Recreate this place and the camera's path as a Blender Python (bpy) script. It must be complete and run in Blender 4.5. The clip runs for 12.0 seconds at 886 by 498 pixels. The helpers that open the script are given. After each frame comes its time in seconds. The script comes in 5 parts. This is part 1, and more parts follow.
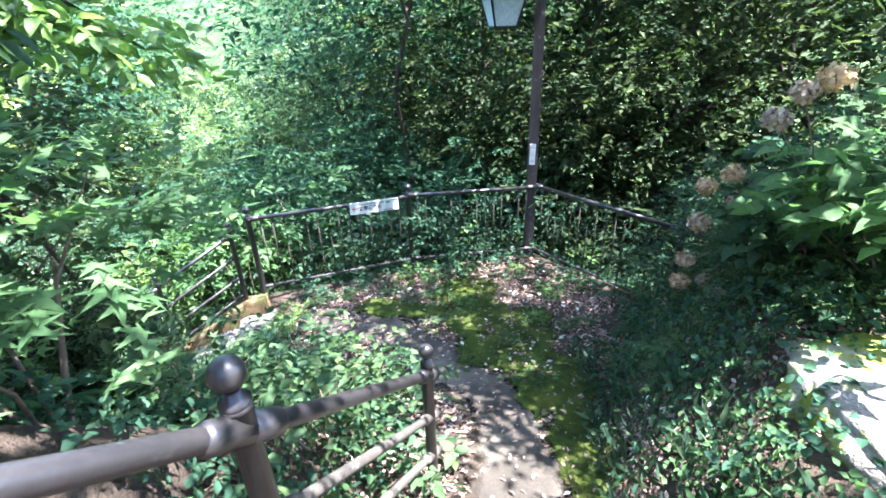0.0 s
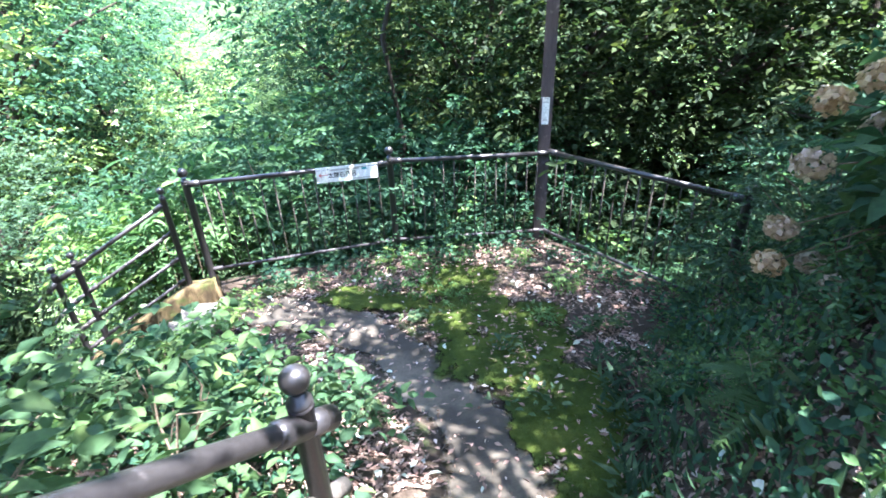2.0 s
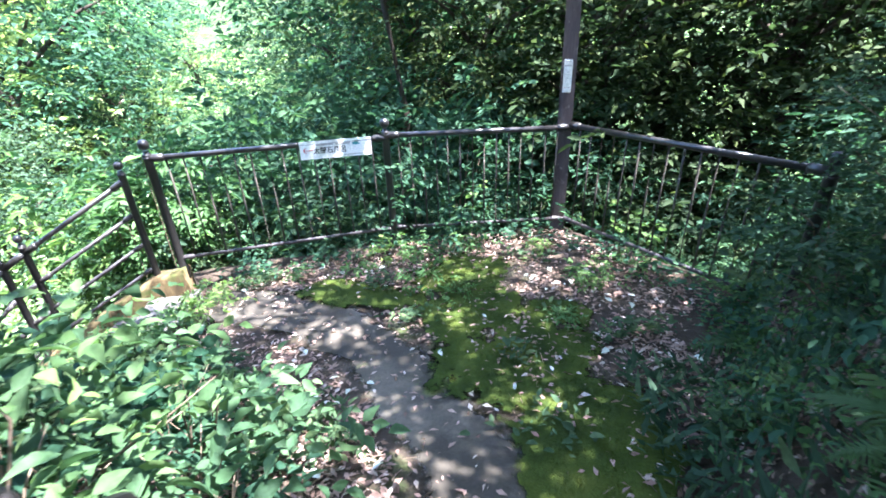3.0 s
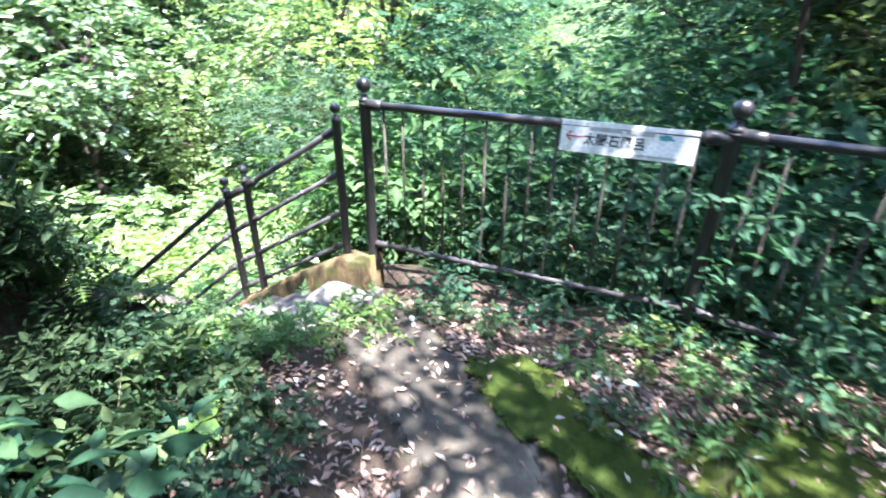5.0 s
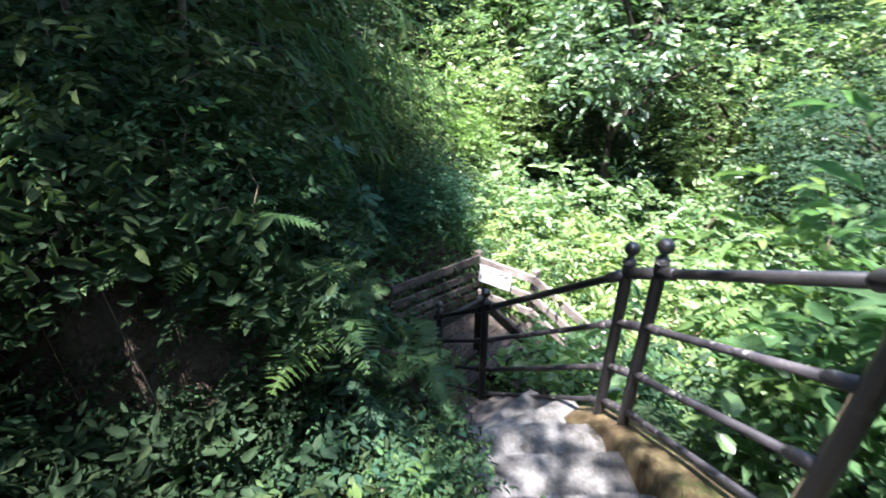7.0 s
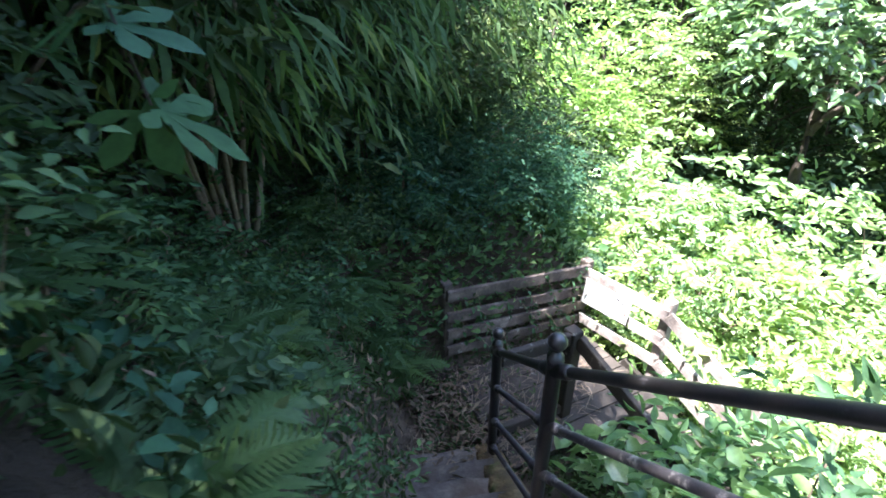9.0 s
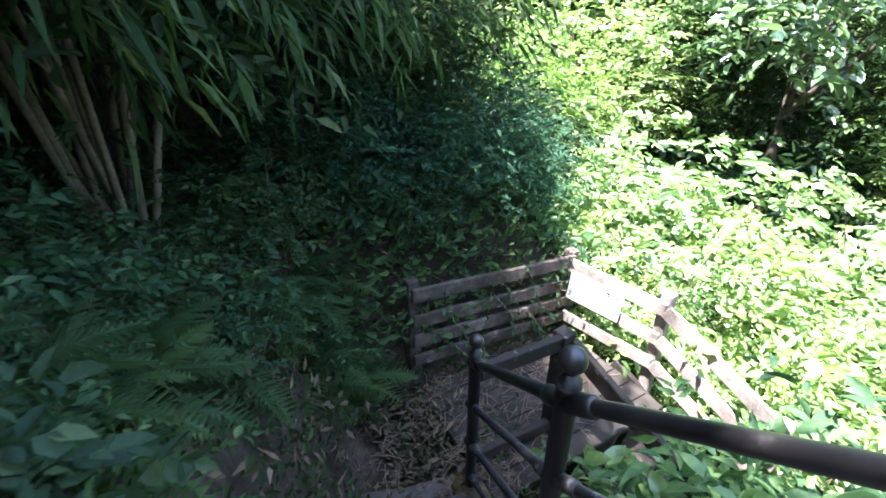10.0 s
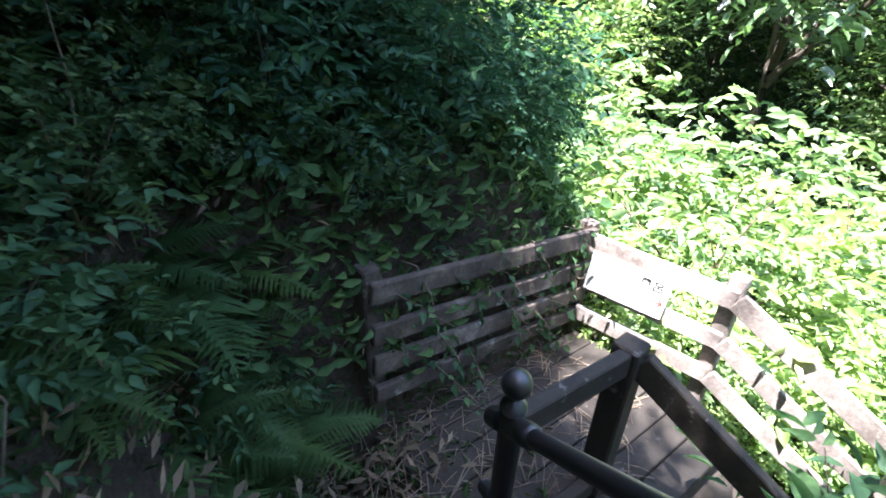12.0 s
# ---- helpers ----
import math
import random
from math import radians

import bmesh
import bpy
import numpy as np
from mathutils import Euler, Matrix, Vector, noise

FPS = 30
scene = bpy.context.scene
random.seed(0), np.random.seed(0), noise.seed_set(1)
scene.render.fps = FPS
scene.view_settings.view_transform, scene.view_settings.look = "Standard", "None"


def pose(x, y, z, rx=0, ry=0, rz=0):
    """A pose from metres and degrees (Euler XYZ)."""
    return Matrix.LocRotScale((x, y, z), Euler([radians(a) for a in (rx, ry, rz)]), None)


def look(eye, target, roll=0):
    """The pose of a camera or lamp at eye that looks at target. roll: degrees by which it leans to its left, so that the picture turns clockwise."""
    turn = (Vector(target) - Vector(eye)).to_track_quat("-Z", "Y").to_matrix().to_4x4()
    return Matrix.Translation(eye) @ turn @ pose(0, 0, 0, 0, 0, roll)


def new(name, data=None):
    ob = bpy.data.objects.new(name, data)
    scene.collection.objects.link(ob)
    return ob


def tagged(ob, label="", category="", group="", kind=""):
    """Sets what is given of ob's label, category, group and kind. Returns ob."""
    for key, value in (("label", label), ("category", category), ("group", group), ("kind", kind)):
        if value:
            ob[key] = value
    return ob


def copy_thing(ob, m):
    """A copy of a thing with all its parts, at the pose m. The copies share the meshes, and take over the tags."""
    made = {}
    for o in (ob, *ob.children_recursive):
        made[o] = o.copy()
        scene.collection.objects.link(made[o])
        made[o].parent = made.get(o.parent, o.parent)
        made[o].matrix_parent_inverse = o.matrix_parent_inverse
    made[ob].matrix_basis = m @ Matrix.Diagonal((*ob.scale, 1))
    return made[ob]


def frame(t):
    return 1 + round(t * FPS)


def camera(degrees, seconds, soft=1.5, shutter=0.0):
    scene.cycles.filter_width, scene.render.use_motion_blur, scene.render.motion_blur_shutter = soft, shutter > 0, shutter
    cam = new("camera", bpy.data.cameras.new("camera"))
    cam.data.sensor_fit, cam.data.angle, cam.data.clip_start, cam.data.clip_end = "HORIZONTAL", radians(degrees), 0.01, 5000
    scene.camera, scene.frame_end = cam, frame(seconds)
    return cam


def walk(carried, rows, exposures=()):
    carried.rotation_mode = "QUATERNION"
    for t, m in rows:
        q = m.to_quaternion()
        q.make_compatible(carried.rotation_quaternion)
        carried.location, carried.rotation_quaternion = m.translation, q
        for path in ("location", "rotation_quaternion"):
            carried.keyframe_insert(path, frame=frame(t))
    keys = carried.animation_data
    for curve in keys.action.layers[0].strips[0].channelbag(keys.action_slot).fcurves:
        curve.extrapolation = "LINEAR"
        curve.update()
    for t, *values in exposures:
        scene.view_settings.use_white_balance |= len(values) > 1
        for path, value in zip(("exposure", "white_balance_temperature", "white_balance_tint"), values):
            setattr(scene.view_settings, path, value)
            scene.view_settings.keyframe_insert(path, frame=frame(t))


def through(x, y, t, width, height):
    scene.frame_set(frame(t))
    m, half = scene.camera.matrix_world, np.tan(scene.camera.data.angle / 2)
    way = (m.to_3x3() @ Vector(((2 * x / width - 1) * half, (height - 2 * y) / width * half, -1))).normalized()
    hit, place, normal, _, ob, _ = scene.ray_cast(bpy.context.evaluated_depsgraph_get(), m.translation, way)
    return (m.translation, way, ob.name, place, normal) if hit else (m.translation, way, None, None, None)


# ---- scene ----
cam = camera(88.0, 12.0, 1.75, 0.3)
PATH = [
    (0, (0.356, 0.718, 3.232), (0.046, 2.483, 2.343), -2.0),
    (0.5, (0.358, 0.898, 3.164), (0.053, 2.658, 2.265), -2.3),
    (1, (0.431, 1.167, 2.959), (0.1, 2.92, 2.054), -2.1),
    (1.5, (0.426, 1.449, 2.76), (0.079, 3.198, 1.855), -2.1),
    (2, (0.477, 1.739, 2.537), (0.1, 3.482, 1.631), -1.9),
    (2.5, (0.486, 2.009, 2.352), (0.07, 3.747, 1.455), -1.9),
    (2.7, (0.49, 2.125, 2.269), (0.066, 3.859, 1.368), -2.0),
    (4.3, (0.224, 3.454, 1.57), (-0.788, 4.961, 0.729), -1.5),
    (4.5, (0.165, 3.66, 1.548), (-1.014, 5.037, 0.705), -0.7),
    (5, (-0.191, 4.049, 1.578), (-1.632, 5.131, 0.709), 0.6),
    (5.5, (-0.633, 4.346, 1.602), (-2.287, 4.979, 0.673), 0.4),
    (6, (-1.17, 4.631, 1.553), (-2.929, 4.696, 0.605), -0.0),
    (6.5, (-1.66, 4.81, 1.459), (-3.384, 4.399, 0.532), -1.1),
    (7, (-1.95, 4.752, 1.471), (-3.556, 4.008, 0.538), -0.5),
    (8.8, (-3.255, 4.439, 0.777), (-4.554, 3.242, -0.161), -0.2),
    (9, (-3.348, 4.44, 0.736), (-4.65, 3.251, -0.208), -0.7),
    (9.5, (-3.518, 4.321, 0.583), (-4.865, 3.179, -0.355), -0.5),
    (10, (-3.73, 4.14, 0.408), (-5.118, 3.056, -0.539), 0.0),
    (10.5, (-3.905, 3.992, 0.271), (-5.326, 2.962, -0.687), 0.0),
    (11, (-4.109, 3.812, 0.069), (-5.568, 2.842, -0.894), 1.1),
    (11.5, (-4.25, 3.623, -0.081), (-5.739, 2.698, -1.045), 1.5),
    (12, (-4.417, 3.458, -0.24), (-5.926, 2.564, -1.201), 2.0),
]
EXPOSURES = [(t, stops, 5750 if t < 5 else 5900, 18) for t, stops in ((0.0, 3.8), (2.5, 4.0), (4.5, 3.8), (5.5, 3.4), (6.0, 3.0), (7.0, 2.8), (9.0, 3.75), (10.5, 3.65), (12.0, 3.6))]
walk(cam, [(t, look(eye, target, roll)) for t, eye, target, roll in PATH], EXPOSURES)

# ---- light: one high sun from the east, clear sky ----
SUN = Vector((0.29, -0.02, 0.957)).normalized()
world = bpy.data.worlds.new("world")
scene.world = world
world.use_nodes = True
wn = world.node_tree.nodes
sky = wn.new("ShaderNodeTexSky")
sky.sky_type = "NISHITA"
sky.sun_disc = False
sky.sun_elevation = math.asin(SUN.z)
sky.sun_rotation = math.atan2(SUN.x, SUN.y)
world.node_tree.links.new(sky.outputs[0], wn["Background"].inputs[0])
wn["Background"].inputs[1].default_value = 0.15
sun_data = bpy.data.lights.new("sun", "SUN")
sun_data.energy, sun_data.angle, sun_data.color = 5.0, radians(0.53), (1.0, 0.96, 0.90)
sun = new("sun", sun_data)
sun.matrix_world = look(SUN * 30, (0, 0, 0))


# ---- materials ----
def material(name, rough=0.8, metal=0.0, spec=0.5):
    m = bpy.data.materials.new(name)
    m.use_nodes = True
    b = m.node_tree.nodes["Principled BSDF"]
    b.inputs["Roughness"].default_value = rough
    b.inputs["Metallic"].default_value = metal
    b.inputs["Specular IOR Level"].default_value = spec
    return m, m.node_tree, b


def node(tree, kind, **inputs):
    n = tree.nodes.new("ShaderNode" + kind)
    for key, value in inputs.items():
        n.inputs[key.replace("_", " ")].default_value = value
    return n


def noise_of(tree, scale, detail=6.0, rough=0.6, stretch=None):
    coord = node(tree, "TexCoord")
    n = node(tree, "TexNoise", Scale=scale, Detail=detail, Roughness=rough)
    if stretch:
        mapping = node(tree, "Mapping")
        mapping.inputs["Scale"].default_value = stretch
        tree.links.new(coord.outputs["Object"], mapping.inputs["Vector"])
        tree.links.new(mapping.outputs[0], n.inputs["Vector"])
    else:
        tree.links.new(coord.outputs["Object"], n.inputs["Vector"])
    return n.outputs["Fac"]


def ramp(tree, fac, stops):
    r = tree.nodes.new("ShaderNodeValToRGB")
    e = r.color_ramp.elements
    while len(e) < len(stops):
        e.new(0.5)
    for el, (p, c) in zip(e, stops):
        el.position, el.color = p, (*c, 1) if len(c) == 3 else c
    tree.links.new(fac, r.inputs[0])
    return r.outputs[0]


def mix(tree, fac, a, b, mode="MIX"):
    m = tree.nodes.new("ShaderNodeMix")
    m.data_type, m.blend_type = "RGBA", mode
    for socket, value in ((m.inputs[0], fac), (m.inputs[6], a), (m.inputs[7], b)):
        if isinstance(value, bpy.types.NodeSocket):
            tree.links.new(value, socket)
        elif isinstance(value, (int, float)):
            socket.default_value = value
        else:
            socket.default_value = (*value, 1)
    return m.outputs[2]


def bump(tree, b, fac, strength=0.4, dist=0.01):
    n = node(tree, "Bump", Strength=strength, Distance=dist)
    tree.links.new(fac, n.inputs["Height"])
    tree.links.new(n.outputs[0], b.inputs["Normal"])


def surface(name, stops, scale=6.0, fine=60.0, rough=0.85, metal=0.0, relief=0.4, dist=0.01, stain=None, spec=0.4, stretch=None):
    """Colour from a coarse noise through stops, a fine grain over it, an optional stain of a second colour, and relief."""
    m, t, b = material(name, rough, metal, spec)
    coarse = noise_of(t, scale, stretch=stretch)
    grain = noise_of(t, fine, 4.0, 0.7, stretch)
    col = ramp(t, coarse, stops)
    g = ramp(t, grain, [(0.25, (0.62, 0.62, 0.62)), (0.75, (1.25, 1.25, 1.25))])
    col = mix(t, 1.0, col, g, "MULTIPLY")
    if stain:
        colour, amount, size = stain
        f = ramp(t, noise_of(t, size, 5.0, 0.65), [(amount, (0, 0, 0)), (min(amount + 0.1, 1.0), (1, 1, 1))])
        col = mix(t, f, col, colour)
    rnd = node(t, "ObjectInfo").outputs["Random"]
    col = mix(t, 1.0, col, ramp(t, rnd, [(0, (0.85, 0.85, 0.85)), (1, (1.12, 1.12, 1.12))]), "MULTIPLY")
    t.links.new(col, b.inputs["Base Color"])
    bump(t, b, grain, relief, dist)
    return m


def leaf_material(name, dark, mid, light, through=0.45, gloss=0.12, rough=0.65):
    """Leaf: colour varied leaf by leaf and plant by plant, light passing through the blade, a waxy sheen."""
    m, t, b = material(name, rough, 0.0, gloss)
    geo = node(t, "NewGeometry")
    col = ramp(t, geo.outputs["Random Per Island"], [(0.0, dark), (0.45, mid), (0.8, mid), (1.0, light)])
    rnd = node(t, "ObjectInfo").outputs["Random"]
    col = mix(t, 1.0, col, ramp(t, rnd, [(0, (0.72, 0.8, 0.75)), (0.5, (1, 1, 1)), (1, (1.25, 1.12, 0.8))]), "MULTIPLY")
    vein = noise_of(t, 45.0, 3.0)
    col = mix(t, 1.0, col, ramp(t, vein, [(0.3, (0.8, 0.8, 0.8)), (0.7, (1.15, 1.15, 1.15))]), "MULTIPLY")
    t.links.new(col, b.inputs["Base Color"])
    tr = node(t, "BsdfTranslucent")
    warm = mix(t, 1.0, col, (1.25, 1.35, 0.9), "MULTIPLY")
    t.links.new(warm, tr.inputs["Color"])
    ms = node(t, "MixShader", Fac=through)
    t.links.new(b.outputs[0], ms.inputs[1])
    t.links.new(tr.outputs[0], ms.inputs[2])
    t.links.new(ms.outputs[0], t.nodes["Material Output"].inputs["Surface"])
    return m


M_IRON = surface("dark_painted_iron", [(0.3, (0.012, 0.011, 0.011)), (0.7, (0.024, 0.022, 0.021))], 5, 90, 0.36, 0.0, 0.25, 0.002,
                 ((0.05, 0.046, 0.044), 0.62, 14), 0.5)
M_IRON_WORN = surface("worn_painted_iron", [(0.3, (0.018, 0.016, 0.018)), (0.7, (0.045, 0.040, 0.040))], 7, 90, 0.55, 0.0, 0.35, 0.002,
                      ((0.20, 0.185, 0.165), 0.58, 18), 0.4)
M_BALUSTER = surface("rusty_lichened_iron", [(0.3, (0.03, 0.027, 0.023)), (0.7, (0.09, 0.078, 0.06))], 9, 80, 0.8, 0.0, 0.4, 0.002,
                     ((0.30, 0.28, 0.23), 0.61, 22), 0.3)
M_POLE = surface("dark_brown_pole", [(0.3, (0.035, 0.027, 0.028)), (0.7, (0.075, 0.06, 0.058))], 4, 70, 0.7, 0.0, 0.4, 0.004,
                 ((0.16, 0.14, 0.125), 0.6, 10), 0.3, (1, 1, 0.12))
M_SOIL = surface("forest_soil", [(0.3, (0.022, 0.016, 0.011)), (0.5, (0.05, 0.037, 0.026)), (0.7, (0.085, 0.065, 0.046))], 2.2, 40, 0.95, 0.0, 0.9, 0.03,
                 ((0.035, 0.055, 0.014), 0.6, 1.4), 0.2)
M_UNDER = surface("leafy_undergrowth_floor", [(0.3, (0.014, 0.026, 0.010)), (0.5, (0.030, 0.055, 0.018)), (0.7, (0.065, 0.10, 0.032))], 1.1, 14, 0.95, 0.0, 1.0, 0.06, ((0.05, 0.037, 0.026), 0.62, 0.8), 0.2)
M_PATH = surface("damp_concrete", [(0.3, (0.020, 0.017, 0.012)), (0.5, (0.038, 0.032, 0.023)), (0.75, (0.14, 0.12, 0.088))], 1.6, 55, 0.85, 0.0, 0.5, 0.008,
                 ((0.09, 0.10, 0.025), 0.62, 2.3), 0.3)
M_PATH_FILM = M_PATH.copy()
M_STEP = surface("worn_concrete_step", [(0.32, (0.05, 0.046, 0.041)), (0.5, (0.125, 0.118, 0.106)), (0.72, (0.25, 0.24, 0.22))], 6.0, 50, 0.95, 0.0, 0.9, 0.014,
                 ((0.055, 0.05, 0.04), 0.56, 7), 0.2)
# Darker brown for the lower steps: earth stain, and their shade in the colour.
M_STEP_EARTH_SHADE = surface("earthy_shaded_step", [(0.32, (0.030, 0.025, 0.021)), (0.5, (0.060, 0.051, 0.043)), (0.72, (0.11, 0.095, 0.08))], 5.0, 45, 0.92, 0.0, 0.7, 0.01,
                       ((0.045, 0.034, 0.024), 0.55, 3), 0.3)
M_KERB = surface("mossy_kerb_concrete", [(0.32, (0.032, 0.023, 0.013)), (0.5, (0.085, 0.060, 0.028)), (0.68, (0.20, 0.155, 0.075))], 6.0, 45, 0.95, 0.0, 0.9, 0.02,
                 ((0.06, 0.075, 0.02), 0.54, 3), 0.2, (1, 1, 0.35))
def thinning(m, scale=16.0, soft=0.16):
    """Lets a thin layer break up towards its border: its cover, stored with the mesh, against a noise."""
    t = m.node_tree
    att = t.nodes.new("ShaderNodeAttribute")
    att.attribute_name = "cover"
    n = noise_of(t, scale, 6.0, 0.7)
    low = node(t, "Math")
    low.operation = "SUBTRACT"
    t.links.new(att.outputs["Fac"], low.inputs[0])
    t.links.new(n, low.inputs[1])
    a = ramp(t, low.outputs[0], [(0.0, (0, 0, 0)), (soft, (1, 1, 1))])
    t.links.new(a, t.nodes["Principled BSDF"].inputs["Alpha"])
    return m


M_MOSS = surface("green_moss", [(0.3, (0.020, 0.034, 0.008)), (0.5, (0.043, 0.066, 0.012)), (0.72, (0.088, 0.108, 0.020))], 3.5, 120, 1.0, 0.0, 1.0, 0.02, None, 0.1)
M_MOSS_FILM = thinning(M_MOSS.copy())
thinning(M_PATH_FILM, 5.0, 0.32)
M_ROCK = surface("mossy_rock", [(0.3, (0.16, 0.145, 0.12)), (0.6, (0.30, 0.28, 0.24)), (0.8, (0.42, 0.39, 0.34))], 2.5, 30, 0.95, 0.0, 0.9, 0.03,
                 ((0.17, 0.20, 0.03), 0.44, 2.2), 0.2)
# Weathered timber, its colour raised towards white to look fully sunlit.
M_TIMBER = surface("weathered_timber_sunlit", [(0.3, (0.11, 0.088, 0.075)), (0.55, (0.26, 0.22, 0.19)), (0.75, (0.44, 0.40, 0.36))], 5, 60, 0.85, 0.0, 0.6, 0.004,
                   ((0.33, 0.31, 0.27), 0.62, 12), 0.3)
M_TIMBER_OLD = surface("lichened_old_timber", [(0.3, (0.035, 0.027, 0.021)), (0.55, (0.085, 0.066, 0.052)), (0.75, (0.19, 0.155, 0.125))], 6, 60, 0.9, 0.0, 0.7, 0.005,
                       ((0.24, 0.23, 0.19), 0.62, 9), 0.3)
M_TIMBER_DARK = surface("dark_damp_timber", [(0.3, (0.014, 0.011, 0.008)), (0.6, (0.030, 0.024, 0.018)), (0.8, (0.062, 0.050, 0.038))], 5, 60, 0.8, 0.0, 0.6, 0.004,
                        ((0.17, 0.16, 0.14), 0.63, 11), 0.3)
M_BARK = surface("grey_brown_bark", [(0.3, (0.025, 0.02, 0.015)), (0.7, (0.075, 0.06, 0.045))], 5, 45, 0.95, 0.0, 1.0, 0.02, ((0.06, 0.075, 0.03), 0.6, 4), 0.2, (1, 1, 0.25))
M_TWIG = surface("dry_twig", [(0.3, (0.09, 0.065, 0.045)), (0.7, (0.22, 0.17, 0.12))], 8, 60, 0.9, 0.0, 0.3, 0.003, None, 0.2)
M_WHITE = surface("white_sign_board", [(0.3, (0.70, 0.71, 0.66)), (0.7, (0.80, 0.80, 0.76))], 6, 60, 0.45, 0.0, 0.05, 0.001, None, 0.5)
M_BLACK = surface("black_lettering", [(0.3, (0.02, 0.02, 0.02)), (0.7, (0.03, 0.03, 0.03))], 6, 60, 0.5, 0.0, 0.05, 0.001)
M_GREYINK = surface("faded_grey_print", [(0.3, (0.38, 0.38, 0.36)), (0.7, (0.48, 0.48, 0.45))], 6, 60, 0.5, 0.0, 0.05, 0.001)
M_RED = surface("red_arrow_paint", [(0.3, (0.55, 0.06, 0.05)), (0.7, (0.68, 0.09, 0.07))], 6, 60, 0.5, 0.0, 0.05, 0.001)
M_TEAL = surface("teal_print", [(0.3, (0.06, 0.26, 0.28)), (0.7, (0.09, 0.34, 0.34))], 6, 60, 0.5, 0.0, 0.05, 0.001)
M_FROST = surface("frosted_lantern_glass", [(0.3, (0.50, 0.60, 0.66)), (0.7, (0.66, 0.74, 0.78))], 3, 40, 0.35, 0.0, 0.05, 0.001)
M_LITTER = leaf_material("fallen_dry_leaf", (0.11, 0.065, 0.05), (0.26, 0.17, 0.135), (0.46, 0.38, 0.33), 0.12, 0.25, 0.7)
M_BROWN_LEAF = leaf_material("brown_dead_leaf", (0.05, 0.034, 0.022), (0.115, 0.078, 0.05), (0.21, 0.15, 0.10), 0.12, 0.2, 0.7)
M_PALE_LEAF = leaf_material("pale_fallen_leaf", (0.45, 0.42, 0.36), (0.6, 0.58, 0.5), (0.7, 0.68, 0.6), 0.15, 0.25, 0.6)
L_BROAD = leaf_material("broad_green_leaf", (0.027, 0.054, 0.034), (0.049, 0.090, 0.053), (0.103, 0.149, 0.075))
L_BLUE = leaf_material("blue_green_leaf", (0.021, 0.056, 0.034), (0.038, 0.090, 0.052), (0.078, 0.150, 0.078))
L_LIGHT = leaf_material("light_green_leaf", (0.063, 0.126, 0.052), (0.105, 0.189, 0.075), (0.189, 0.270, 0.115), 0.5)
# Leaf green darkened to stand in for deep shade under the trees.
L_DARK = leaf_material("shade_darkened_leaf", (0.018, 0.032, 0.016), (0.030, 0.052, 0.023), (0.061, 0.086, 0.038), 0.35, 0.1, 0.65)
# Leaf colour raised well above natural green so the valley side reads as sunlit.
L_PALE = leaf_material("pale_as_sunlit_leaf", (0.07, 0.135, 0.048), (0.185, 0.275, 0.11), (0.36, 0.44, 0.24), 0.5, 0.6, 0.36)
L_HERB = leaf_material("soft_herb_leaf", (0.028, 0.062, 0.031), (0.052, 0.104, 0.048), (0.10, 0.16, 0.064), 0.4, 0.15, 0.65)
# Besides the gloss, the lightest leaf tone is a painted sun glint.
L_SHINE = leaf_material("glossy_leaf_painted_glints", (0.02, 0.045, 0.02), (0.10, 0.165, 0.07), (0.36, 0.42, 0.26), 0.4, 0.8, 0.3)
L_YELLOW = leaf_material("yellow_green_leaf", (0.08, 0.15, 0.035), (0.14, 0.24, 0.06), (0.24, 0.35, 0.10), 0.5, 0.4, 0.45)
L_FERN = leaf_material("fern_green", (0.026, 0.054, 0.020), (0.052, 0.098, 0.033), (0.105, 0.145, 0.05), 0.4, 0.2, 0.55)
L_BAMBOO = leaf_material("bamboo_leaf_green", (0.034, 0.068, 0.028), (0.062, 0.112, 0.044), (0.13, 0.17, 0.065), 0.45)
M_DEADBLOOM = leaf_material("dead_hydrangea_bloom", (0.25, 0.18, 0.14), (0.42, 0.32, 0.26), (0.55, 0.45, 0.37), 0.25, 0.15, 0.8)


# ---- mesh helpers ----
def part(name, bm, mat, parent=None, label=""):
    me = bpy.data.meshes.new(name)
    bm.to_mesh(me)
    bm.free()
    me.materials.append(mat)
    ob = new(name, me)
    if parent is not None:
        ob.parent = parent
    return tagged(ob, label) if label else ob


def smooth(ob):
    ob.data.polygons.foreach_set("use_smooth", [True] * len(ob.data.polygons))
    return ob


def thing(name, label, category, group="", at=(0, 0, 0)):
    e = new(name)
    e.empty_display_size = 0.1
    e.location = at
    return tagged(e, label, category, group)


def axes_of(d):
    d = Vector(d).normalized()
    side = d.cross(Vector((0, 0, 1)))
    if side.length < 1e-4:
        side = Vector((1, 0, 0))
    side.normalize()
    return d, side, side.cross(d)


def tube(bm, points, radii, seg=10, cap=True):
    """A round bar through the points; radii: one or one a point."""
    points = [Vector(p) for p in points]
    if isinstance(radii, (int, float)):
        radii = [radii] * len(points)
    rings = []
    for i, p in enumerate(points):
        d = points[min(i + 1, len(points) - 1)] - points[max(i - 1, 0)]
        _, u, v = axes_of(d)
        rings.append([bm.verts.new(p + radii[i] * (math.cos(a) * u + math.sin(a) * v))
                      for a in (2 * math.pi * k / seg for k in range(seg))])
    for a, b in zip(rings, rings[1:]):
        for k in range(seg):
            f = bm.faces.new((a[k], a[(k + 1) % seg], b[(k + 1) % seg], b[k]))
            f.smooth = True
    if cap:
        bm.faces.new(rings[0][::-1])
        bm.faces.new(rings[-1])
    return bm


